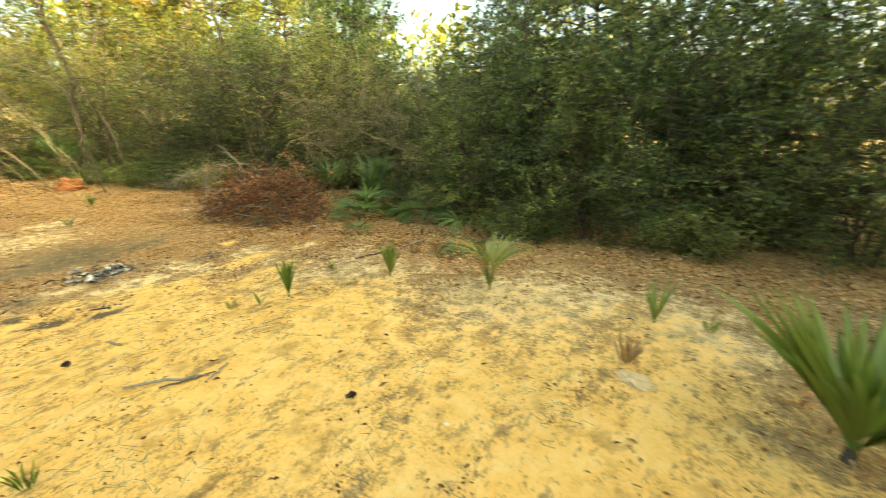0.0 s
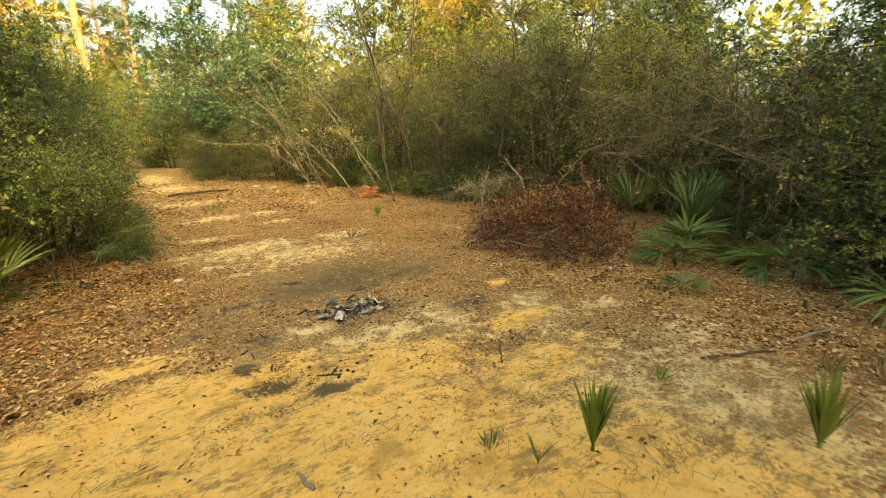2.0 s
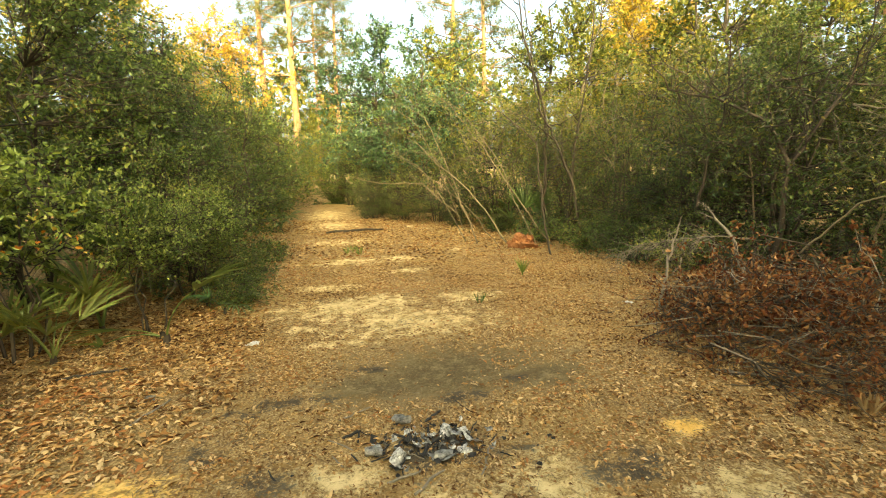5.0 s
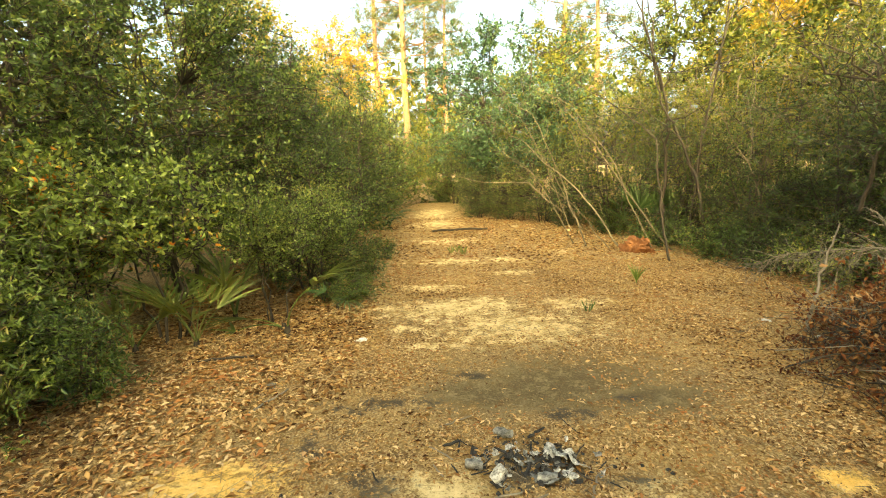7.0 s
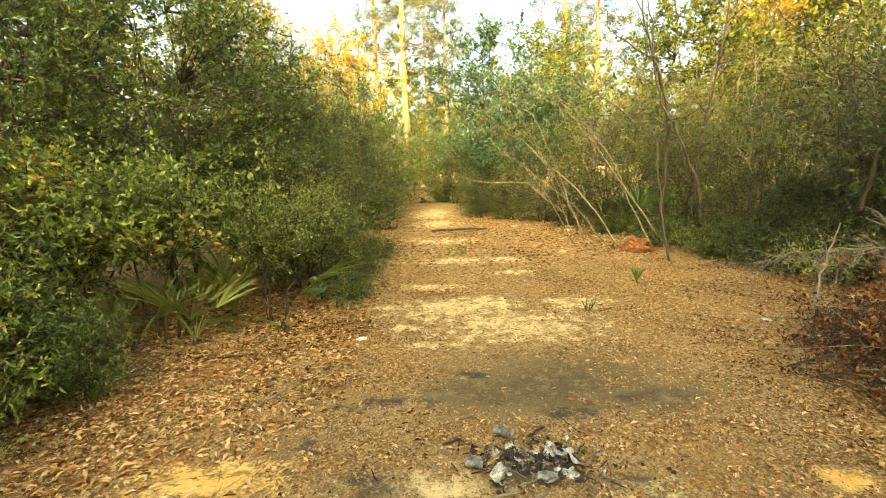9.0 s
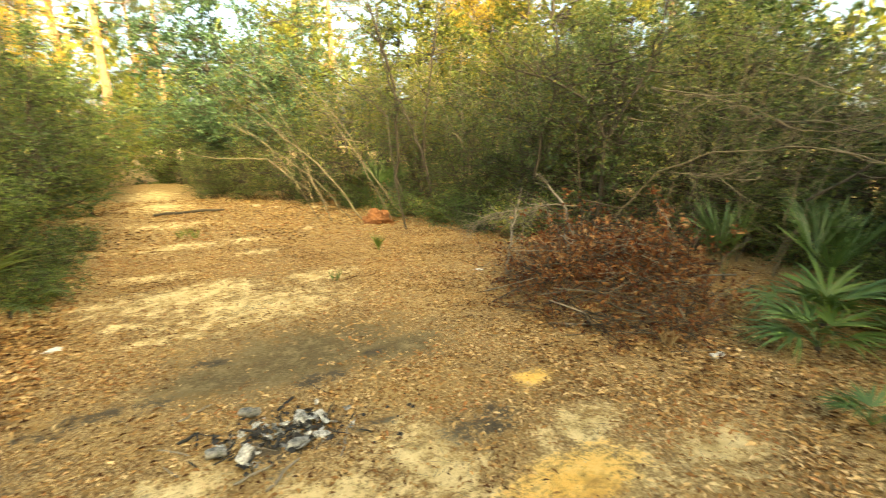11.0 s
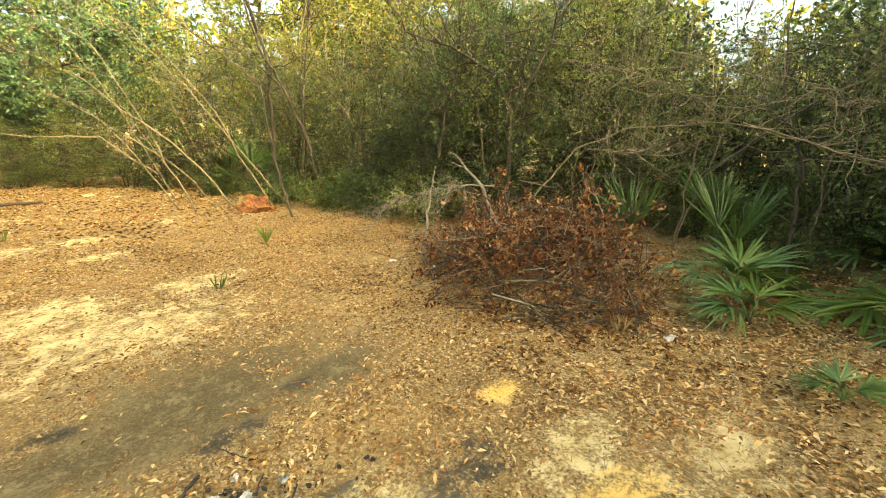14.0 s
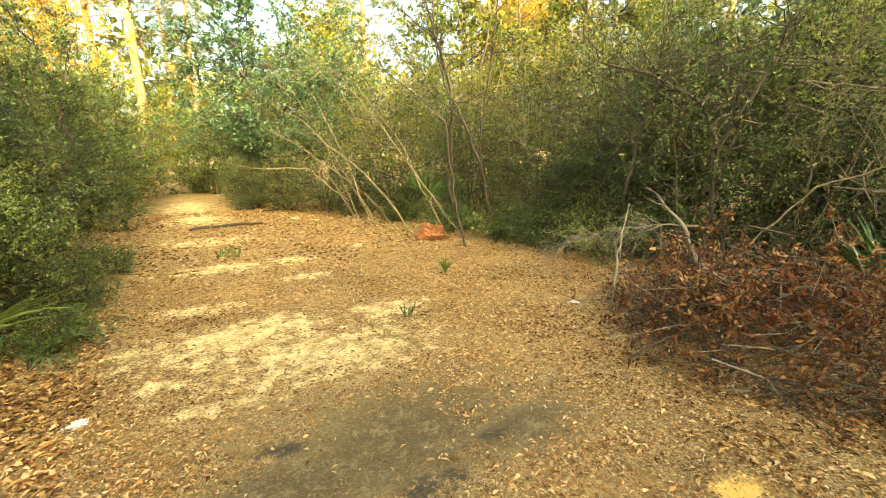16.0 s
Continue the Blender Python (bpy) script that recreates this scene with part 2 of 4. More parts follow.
    p = a + (b - a) * t
    w = RNG.normal(size=(n, 3)) * wobble * np.linalg.norm(b - a) * np.sin(np.pi * t) * 0.7
    p = p + w
    p[:, 2] += sag * (np.sin(np.pi * t[:, 0]))
    return p


# ---- ground ----
def smooth(u):
    u = np.clip(u, 0, 1)
    return u * u * (3 - 2 * u)


def ground_z(x, y):
    """Height of the clearing: a low bank of sand that falls towards the fire place."""
    x, y = np.asarray(x, float), np.asarray(y, float)
    bank = 0.27 * smooth((2.4 - y) / 3.2) * np.clip((4.2 - x) / 2.5, 0.2, 1)
    edge = np.clip(np.hypot(x - 0.5, (y - 3) * 0.6) - 4.5, 0, 30) * 0.006
    return bank + edge


def blobs(x, y, spots):
    m = np.zeros_like(x)
    for cx, cy, rx, ry in spots:
        m = np.maximum(m, np.clip(1.25 - np.hypot((x - cx) / rx, (y - cy) / ry) * 0.75, 0, 1))
    return m


def fuzz(x, y, seed=0):
    """A cheap smooth noise of the plan, about -1 to 1."""
    r = np.random.default_rng(seed)
    o = np.zeros_like(x)
    for k in (0.7, 1.3, 2.3, 4.1, 7.5):
        for _ in range(3):
            a, ph = r.uniform(0, 6.283, 2)
            o = o + np.sin((x * math.cos(a) + y * math.sin(a)) * k * 2.2 + ph) / (k ** 0.6)
    return o / 4.5


SAND = [(-1.4, -0.5, 1.9, 1.8), (-0.5, 0.8, 1.1, 0.9), (-1.0, -2.4, 1.5, 1.4), (0.0, 0.0, 1.0, 0.9), (-1.7, 1.4, 0.9, 0.6), (0.3, 1.55, 0.6, 0.4), (-1.1, 2.0, 0.8, 0.45), (-1.2, 2.75, 0.45, 0.14),
        (0.95, 1.0, 0.5, 0.3), (1.48, 1.72, 0.32, 0.16), (2.03, 2.6, 0.11, 0.07)]
PALE = [(1.5, 1.65, 0.42, 0.28), (1.05, 2.2, 0.22, 0.55), (-0.05, 2.65, 0.3, 0.16), (0.5, 2.2, 0.5, 0.25), (2.3, 1.5, 0.25, 0.15), (1.9, 2.05, 0.25, 0.12), (0.75, 5.0, 0.85, 0.42), (0.1, 5.6, 0.8, 0.36), (-0.05, 4.55, 0.28, 0.1), (1.6, 5.75, 0.35, 0.2), (0.3, 8.3, 0.5, 0.3), (1.2, 8.4, 0.35, 0.25), (1.2, 7.35, 0.3, 0.16), (-0.1, 6.6, 0.4, 0.15),
        (0.2, 10.5, 0.6, 0.4), (0.1, 13.5, 0.7, 0.8), (0.0, 16.5, 0.6, 1.5), (1.3, 0.2, 0.9, 0.8), (1.0, -1.6, 0.9, 1.0), (2.1, 0.6, 0.5, 0.3), (-0.3, 5.0, 0.2, 0.12), (0.9, -3.0, 0.7, 0.5)]
ASH = [(0.85, 3.8, 0.85, 0.5), (0.3, 3.65, 0.5, 0.3), (1.5, 3.5, 0.4, 0.25)]
COAL = [(0.5, 2.75, 0.3, 0.24), (-0.35, 2.68, 0.2, 0.14), (-0.8, 3.05, 0.22, 0.14), (-0.6, 2.28, 0.12, 0.1), (-0.5, 1.95, 0.16, 0.1), (-0.22, 1.62, 0.16, 0.08), (-0.45, 3.5, 0.45, 0.12), (0.95, 2.68, 0.18, 0.1), (1.4, 2.35, 0.26, 0.14),
        (0.25, 3.95, 0.16, 0.07), (1.35, 3.5, 0.12, 0.06), (0.85, 3.3, 0.2, 0.08)]


def ground_masks(x, y):
    f = fuzz(x, y, 3)
    return [np.clip(blobs(x, y, s) * w + f * a * (blobs(x, y, s) > 0), 0, 1) for s, w, a in ((SAND, 1.0, 0.25), (PALE, 0.8, 0.2), (ASH, 0.9, 0.15), (COAL, 0.9, 0.25))]


def spaced(lo, hi, step, far):
    mid = list(np.arange(lo, hi, step))
    out, s = [], step
    up, down = hi, lo
    while up < far:
        s *= 1.18
        mid.append(up)
        up += s
    mid.append(far)
    s = step
    while down > -far:
        s *= 1.18
        down -= s
        out.append(down)
    return np.array(sorted(out) + mid)


def build_ground():
    gx, gy = spaced(-4.0, 5.2, 0.055, 300), spaced(-4.4, 9.0, 0.055, 300)
    X, Y = np.meshgrid(gx, gy)
    Z = ground_z(X, Y)
    near = smooth((14 - np.hypot(X - 0.5, Y - 3)) / 6)
    sand, pale, ash, coal = ground_masks(X, Y)
    loose = np.clip(1 - sand - pale * 0.5, 0.15, 1)
    Z = Z + near * (fuzz(X, Y, 5) * 0.012 + fuzz(X * 4, Y * 4, 6) * 0.008 * (0.6 + loose) + RNG.normal(size=X.shape) * 0.004 * loose)
    # shallow footprints and scuffs in the loose sand
    for _ in range(90):
        cx, cy, r = RNG.uniform(-3.2, 1.6), RNG.uniform(-3.6, 2.2), RNG.uniform(0.05, 0.12)
        Z = Z - 0.016 * np.exp(-(((X - cx) / r) ** 2 + ((Y - cy) / r) ** 2)) * sand
    # a shallow bowl where fires were lit
    Z = Z - 0.03 * np.exp(-(((X - 0.85) / 0.7) ** 2 + ((Y - 3.85) / 0.45) ** 2))
    g = Geo()
    ny, nx = X.shape
    i = (np.arange(ny - 1)[:, None] * nx + np.arange(nx - 1)[None]).ravel()
    g.add(np.stack([X, Y, Z], -1), np.stack([i, i + 1, i + nx + 1, i + nx], -1))
    m, nt, p = material("forest_ground")
    me = g.mesh("ground", m, True)
    at = me.color_attributes.new("cover", "FLOAT_COLOR", "POINT")
    at.data.foreach_set("color", np.stack([sand, pale, ash, coal], -1).astype(np.float32).ravel())
    ob = tagged(new("ground", me), "yellow sand and brown leaf litter of a forest clearing", "ground", kind="structure")
    pos = position(nt)
    at = nt.nodes.new("ShaderNodeAttribute")
    at.attribute_name = "cover"
    sep = nt.nodes.new("ShaderNodeSeparateColor")
    nt.links.new(at.outputs["Color"], sep.inputs[0])
    n1, n2, n3, n4 = noise_tex(nt, 6, 6, 0.7, pos), noise_tex(nt, 45, 5, 0.75, pos), noise_tex(nt, 1.1, 4, 0.6, pos), noise_tex(nt, 160, 3, 0.7, pos)
    vor = nt.nodes.new("ShaderNodeTexVoronoi")
    vor.inputs["Scale"].default_value = 38
    nt.links.new(pos, vor.inputs["Vector"])
    vsep = nt.nodes.new("ShaderNodeSeparateColor")
    nt.links.new(vor.outputs["Color"], vsep.inputs[0])
    litter = ramp(nt, [(0.1, (0.12, 0.064, 0.026)), (0.4, (0.24, 0.145, 0.06)), (0.7, (0.42, 0.29, 0.13)), (0.95, (0.64, 0.48, 0.24))],
                  calc(nt, "ADD", calc(nt, "MULTIPLY", vsep.outputs[0], 0.55), calc(nt, "MULTIPLY", n2, 0.5)))
    fine = nt.nodes.new("ShaderNodeTexVoronoi")
    fine.inputs["Scale"].default_value = 105
    nt.links.new(pos, fine.inputs["Vector"])
    fsep = nt.nodes.new("ShaderNodeSeparateColor")
    nt.links.new(fine.outputs["Color"], fsep.inputs[0])
    litter = mix(nt, 0.55, litter, ramp(nt, [(0.15, (0.10, 0.054, 0.022)), (0.5, (0.30, 0.185, 0.075)), (0.8, (0.54, 0.38, 0.18)), (1, (0.72, 0.56, 0.32))], fsep.outputs[1]))
    litter = mix(nt, ramp(nt, [(0.45, (0, 0, 0)), (0.7, (0.45, 0.45, 0.45))], n3), litter, (0.52, 0.36, 0.15), "MIX")
    sandc = ramp(nt, [(0.30, (0.70, 0.37, 0.085)), (0.46, (0.92, 0.56, 0.155)), (0.66, (0.96, 0.69, 0.28))], calc(nt, "ADD", calc(nt, "MULTIPLY", n1, 0.6), calc(nt, "MULTIPLY", n2, 0.4)))
    palec = ramp(nt, [(0.3, (0.60, 0.43, 0.18)), (0.7, (0.90, 0.73, 0.41))], n1)
    ashc = ramp(nt, [(0.36, (0.022, 0.02, 0.014)), (0.5, (0.14, 0.108, 0.055)), (0.64, (0.36, 0.28, 0.145))], calc(nt, "ADD", calc(nt, "MULTIPLY", n1, 0.55), calc(nt, "MULTIPLY", n2, 0.45)))
    coalc = ramp(nt, [(0.35, (0.012, 0.012, 0.012)), (0.65, (0.11, 0.095, 0.07))], n2)

    def cover(chan, soft_lo, soft_hi, wobble):
        j = calc(nt, "ADD", calc(nt, "MULTIPLY", calc(nt, "SUBTRACT", n1, 0.5), wobble), calc(nt, "MULTIPLY", calc(nt, "SUBTRACT", n2, 0.5), wobble * 0.8))
        v = calc(nt, "ADD", chan, j)
        r = nt.nodes.new("ShaderNodeMapRange")
        r.interpolation_type = "SMOOTHSTEP"
        r.inputs[1].default_value, r.inputs[2].default_value = soft_lo, soft_hi
        nt.links.new(v, r.inputs[0])
        return calc(nt, "MULTIPLY", r.outputs[0], calc(nt, "MULTIPLY", chan, 5.0, clamp=True))
    col = mix(nt, cover(sep.outputs[1], 0.26, 0.86, 3.4), litter, palec)
    col = mix(nt, cover(sep.outputs[0], 0.18, 0.72, 2.5), col, sandc)
    # scattered needles and bark crumbs lying on the sand
    stretch = nt.nodes.new("ShaderNodeMapping")
    stretch.inputs["Scale"].default_value = (0.65, 1.2, 1)
    stretch.inputs["Rotation"].default_value = (0, 0, 0.5)
    nt.links.new(pos, stretch.inputs["Vector"])
    n5, n6 = noise_tex(nt, 5.5, 7, 0.75, stretch.outputs[0]), noise_tex(nt, 28, 6, 0.8, stretch.outputs[0])
    crumbs = ramp(nt, [(0.55, (0, 0, 0)), (0.62, (0.85, 0.85, 0.85))], calc(nt, "ADD", calc(nt, "MULTIPLY", n5, 0.55), calc(nt, "MULTIPLY", n6, 0.5)))
    col = mix(nt, crumbs, col, ramp(nt, [(0.3, (0.20, 0.105, 0.035)), (0.7, (0.46, 0.28, 0.09))], n2))
    matted = ramp(nt, [(0.57, (0, 0, 0)), (0.64, (0.8, 0.8, 0.8))], noise_tex(nt, 4.2, 7, 0.72, stretch.outputs[0]))
    col = mix(nt, calc(nt, "MULTIPLY", matted, cover(sep.outputs[0], 0.2, 0.5, 0.6)), col, ramp(nt, [(0.35, (0.19, 0.11, 0.045)), (0.65, (0.50, 0.31, 0.12))], n2))
    orange = ramp(nt, [(0.55, (0, 0, 0)), (0.68, (0.75, 0.75, 0.75))], noise_tex(nt, 3.4, 5, 0.65, pos))
    col = mix(nt, calc(nt, "MULTIPLY", orange, cover(sep.outputs[0], 0.3, 0.6, 0.6)), col, (0.52, 0.29, 0.075))
    col = mix(nt, calc(nt, "MULTIPLY", cover(sep.outputs[2], 0.15, 0.85, 2.4), 0.92), col, ashc)
    col = mix(nt, calc(nt, "MULTIPLY", cover(at.outputs["Alpha"], 0.35, 0.95, 3.6), 0.9), col, coalc)
    nt.links.new(col, p.inputs["Base Color"])
    p.inputs["Roughness"].default_value = 0.95
    p.inputs["Specular IOR Level"].default_value = 0.2
    h = calc(nt, "ADD", calc(nt, "MULTIPLY", n2, 0.7), calc(nt, "ADD", calc(nt, "MULTIPLY", n4, 0.3), calc(nt, "MULTIPLY", n1, 0.8)))
    bump(nt, p, h, 1.0, 0.025)
    return ob


build_ground()


# ---- shrubs and trees ----
def shrub(name, label, category, h, w, stems=4, clumps=70, twigs=10, per=9, leaf=(0.05, 0.022), mat=None, bark=None, low=0.08, fine=False, clump_r=0.32,
          bare=0, twig_len=0.28, squash=1.0, limb_r=0.012, stem_r=0.03, top_heavy=1.2):
    """A leafy shrub or small tree: stems, limbs to each clump of twigs, and leaves along the twigs. Built at the origin."""
    ob = thing(name, label, category)
    mat, bark = mat or OLIVE, bark or BARK
    dirs = unit(RNG.normal(size=(clumps, 3)))
    rad = RNG.uniform(0.25, 1, clumps) ** 0.45
    c = dirs * rad[:, None]
    lob = 1 + 0.28 * np.sin(3 * np.arctan2(c[:, 1], c[:, 0]) + RNG.uniform(0, 6)) * np.cos(2.5 * c[:, 2] + RNG.uniform(0, 6))
    c = c * lob[:, None]
    zz = np.clip(c[:, 2] * 0.5 + 0.5, 0, 1.2) ** top_heavy
    taper = np.clip(0.72 + 0.75 * np.sin(np.pi * np.clip(zz, 0, 1) ** 0.8) * 0.55, 0.3, 1.1)
    C = np.stack([c[:, 0] * w / 2 * taper * squash, c[:, 1] * w / 2 * taper, low * h + zz * h * (1 - low) * 0.96], 1)
    g = Geo()
    tops, lines = [], []
    for s in range(stems):
        a = RNG.uniform(0, 6.283)
        r0 = 0.05 + 0.05 * stems * RNG.uniform(0, 0.5)
        foot = np.array([math.cos(a) * r0, math.sin(a) * r0, -0.05])
        top = np.array([math.cos(a) * w * RNG.uniform(0.05, 0.3), math.sin(a) * w * RNG.uniform(0.05, 0.3), h * RNG.uniform(0.75, 0.95)])
        line = bent(foot, top, 8, 0.05)
        tube(g, line, (stem_r * RNG.uniform(0.7, 1.1), stem_r * 0.25), 6)
        lines.append(line)
        part("trunk" if stems < 3 else "stem", g.mesh("stem", bark, True), ob)
        g = Geo()
    L = np.concatenate(lines)
    tw_a, tw_b, lp, ld = [], [], [], []
    for cc in C:
        d = np.linalg.norm((L - cc) * [1, 1, 1.3], axis=1) + (L[:, 2] > cc[2]) * 0.7
        root = L[np.argmin(d)]
        line = bent(root, cc, 5, 0.08)
        tube(g, line, (limb_r, limb_r * 0.35), 4)
        out = unit(cc - root + [0, 0, 0.15])
        k = twigs + bare
        st = line[RNG.integers(2, 5, k)]
        dd = unit(out * 0.7 + RNG.normal(size=(k, 3)) * 0.75)
        ln = twig_len * RNG.uniform(0.5, 1.4, k)[:, None]
        a = st + RNG.normal(size=(k, 3)) * clump_r * 0.35
        b = a + dd * ln
        tw_a.append(st), tw_b.append(b)
        if twigs:
            t = RNG.uniform(0.15, 1.05, (twigs, per, 1))
            P = st[:twigs, None] + (b - st)[:twigs, None] * t
            lp.append(P.reshape(-1, 3))
            ld.append((dd[:twigs, None] * 0.6 + RNG.normal(size=(twigs, per, 3)) * 0.7).reshape(-1, 3))
    tw_a, tw_b = np.concatenate(tw_a), np.concatenate(tw_b)
    sticks(g, tw_a, tw_b, np.full(len(tw_a), 0.0035 if w < 4 else 0.006), np.full(len(tw_a), 0.0012))
    tagged(part("twig_mass", g.mesh("twig_mass", bark), ob), kind="stuff")
    if lp:
        q = Geo()
        lp, ld = np.concatenate(lp), np.concatenate(ld)
        lp[:, 2] = np.maximum(lp[:, 2], 0.03)
        n = len(lp)
        leaves(q, lp, ld, leaf[0] * RNG.uniform(0.65, 1.25, n), leaf[1] * RNG.uniform(0.7, 1.2, n), fine)
        part("crown", q.mesh("crown", mat), ob)
    return ob


def put(ob, x, y, s=1.0, turn=None, tall=1.0, tilt=0.0):
    """Moves the first of a kind to its place, or sets a copy there."""
    turn = RNG.uniform(0, 360) if turn is None else turn
    m = pose(x, y, float(ground_z(x, y)) - 0.02, tilt, 0, turn) @ Matrix.Diagonal((s, s, s * tall, 1))
    if not ob.get("placed"):
        ob["placed"] = 1
        ob.matrix_basis = m
        return ob
    ob_scale = ob.scale.copy()
    ob.scale = (1, 1, 1)
    c = copy_thing(ob, m)
    ob.scale = ob_scale
    return c


GREEN_A = shrub("evergreen_shrub", "dense dark evergreen shrub with small glossy leaves", "shrub", 3.4, 2.9, 5, 115, 12, 8, (0.060, 0.032), EVERGREEN, low=-0.02, top_heavy=1.35)
GREEN_B = shrub("evergreen_shrub", "tall dark evergreen shrub with small glossy leaves", "shrub", 4.0, 2.7, 4, 105, 11, 9, (0.078, 0.037), EVERGREEN, low=-0.02, top_heavy=1.3)
HOLLY = shrub("holly_tree", "blue-green holly tree arching over the path", "tree", 5.0, 4.2, 3, 150, 12, 12, (0.078, 0.044), BLUEGREEN, low=0.2, stem_r=0.05)
OLIVE_A = shrub("olive_shrub", "olive-green twiggy shrub beside the sandy path", "shrub", 3.5, 2.8, 6, 112, 12, 9, (0.056, 0.026), OLIVE, low=-0.02, bare=2, top_heavy=1.3)
OLIVE_B = shrub("olive_shrub", "tall olive-green shrub with thin grey stems", "shrub", 4.3, 2.9, 6, 100, 11, 10, (0.072, 0.034), OLIVE, low=0.0, bare=4)
THICKET = shrub("bare_thicket", "thicket of thin grey-brown twigs with few olive leaves", "shrub", 3.2, 3.0, 10, 90, 11, 8, (0.064, 0.028), OLIVE, BARK, low=-0.02, bare=3, twig_len=0.45, stem_r=0.02)
LIME_A = shrub("yellowing_shrub", "yellow-green shrub with thin pale stems", "shrub", 4.2, 3.2, 8, 110, 11, 8, (0.075, 0.028), LIME, PALEBARK, low=0.0, bare=5, twig_len=0.4, stem_r=0.022)
BAY = shrub("bay_bush", "bay bush with green leaves, some turned orange", "shrub", 1.8, 1.6, 5, 62, 9, 9, (0.054, 0.031), FRESH, low=0.46, fine=True, stem_r=0.016, limb_r=0.008)
LOWBUSH = shrub("low_bush", "low leafy green bush spreading over leaf litter", "shrub", 0.75, 1.5, 6, 60, 8, 8, (0.06, 0.022), EVERGREEN, low=0.03, stem_r=0.010, limb_r=0.006, twig_len=0.18)
WALL_A = shrub("tall_evergreen_shrub", "tall dense evergreen shrub with tiny olive-green leaves", "shrub", 5.0, 3.4, 6, 190, 11, 11, (0.064, 0.034), SUNNYOLIVE, low=0.04, bare=3, top_heavy=0.95, clump_r=0.4)
WALL_B = shrub("tall_evergreen_shrub", "tall dense dark evergreen shrub with small leaves", "shrub", 4.4, 3.0, 6, 170, 11, 10, (0.056, 0.03), EVERGREEN, low=0.0, bare=2, top_heavy=1.0, clump_r=0.4)
SMALLBAY = shrub("small_leaved_bush", "light green bush with tiny rounded leaves", "shrub", 1.65, 1.15, 4, 70, 10, 9, (0.036, 0.021), FRESHGREEN, low=0.5, fine=True, stem_r=0.012, limb_r=0.006, twig_len=0.18)
GLOSSY = shrub("glossy_bush", "glossy dark green bush with narrow pointed leaves", "shrub", 1.35, 1.5, 6, 85, 9, 9, (0.062, 0.02), GLOSSLEAF, low=0.02, fine=True, stem_r=0.012, limb_r=0.007, twig_len=0.2)
AUTUMN = shrub("autumn_tree", "slender tree with golden yellow autumn leaves", "tree", 9.0, 4.6, 2, 120, 10, 10, (0.125, 0.07), YELLOW, PALEBARK, low=0.3, stem_r=0.09, twig_len=0.6, limb_r=0.025)
BROAD_A = shrub("broadleaf_tree", "broadleaf tree with green and yellow-green leaves", "tree", 8.0, 5.2, 2, 130, 9, 10, (0.155, 0.082), LIME, BARK, low=0.18, stem_r=0.10, twig_len=0.6, limb_r=0.028)
BROAD_B = shrub("broadleaf_tree", "dark green broadleaf tree behind the shrubs", "tree", 7.5, 5.2, 2, 130, 9, 9, (0.155, 0.082), EVERGREEN, BARK, low=0.12, stem_r=0.10, twig_len=0.6, limb_r=0.028)

# coarse tree for the unseen row that blocks the low sun
SHADE_TREE = shrub("broadleaf_tree", "unseen dark green broadleaf tree added to shade the clearing", "tree", 7.5, 5.4, 2, 85, 7, 8, (0.26, 0.15), EVERGREEN, BARK, low=0.12, stem_r=0.10, twig_len=0.6, limb_r=0.028)


def pine(h=16, seed=0):
    """A tall pine: bare straight trunk, whorls of limbs above, tufts of long needles."""
    ob = thing("pine_tree", "tall pine with orange-brown bark and open crown", "tree")
    g = Geo()
    line = bent((0, 0, -0.1), (RNG.uniform(-0.4, 0.4), RNG.uniform(-0.4, 0.4), h), 10, 0.008)
    tube(g, line, (0.19, 0.04), 10)
    part("trunk", g.mesh("trunk", PINEBARK, True), ob)
    g, q = Geo(), Geo()
    for z in np.arange(h * 0.36, h * 0.99, 0.42):
        for _ in range(2):
            a, ln = RNG.uniform(0, 6.283), (1 - (z / h) ** 3) * RNG.uniform(1.2, 2.6) + 0.4
            root = np.array([np.interp(z, line[:, 2], line[:, 0]), np.interp(z, line[:, 2], line[:, 1]), z])
            b = bent(root, root + [math.cos(a) * ln, math.sin(a) * ln, RNG.uniform(-0.1, 0.7)], 6, 0.06)
            tube(g, b, (0.035, 0.01), 4)
            for k in range(7):
                c0 = b[RNG.integers(2, 6)] + RNG.normal(size=3) * 0.22
                n = 26
                leaves(q, np.repeat(c0[None], n, 0) + RNG.normal(size=(n, 3)) * 0.05, RNG.normal(size=(n, 3)) + [0, 0, 0.3], 0.27 * RNG.uniform(0.7, 1.2, n), np.full(n, 0.022))
    tagged(part("twig_mass", g.mesh("twig_mass", PINEBARK), ob), kind="stuff")
    part("crown", q.mesh("crown", NEEDLES), ob)
    return ob


PINE = pine()

# the left bank of the clearing and of the path
for x, y, s in ((-1.05, 6.1, 0.5), (-1.2, 7.2, 0.6), (-1.1, 8.6, 0.6), (3.75, -1.0, 0.75), (4.1, -3.2, 0.9), (4.3, 9.2, 0.8), (4.75, 8.1, 0.9), (4.9, 7.1, 0.9), (4.1, 11.0, 0.7), (5.2, 6.2, 1.0), (5.9, 1.9, 0.7), (6.9, 2.9, 0.9)):
    put(LOWBUSH, x, y, s)
for x, y, s in ((-3.2, 3.45, 0.92), (-2.62, 3.75, 0.55), (-2.9, 3.0, 0.62), (-3.75, 4.2, 1.2), (-3.7, 2.6, 0.9), (-4.2, 3.4, 1.25)):
    put(GLOSSY, x, y, s)
for x, y, s in ((-2.6, 4.95, 0.98), (-3.3, 5.0, 0.9), (-3.9, 4.9, 1.1), (-4.7, 3.0, 1.2)):
    put(BAY, x, y, s)
for x, y, s in ((-1.72, 5.4, 0.86), (-1.45, 6.2, 0.8)):
    put(SMALLBAY, x, y, s)
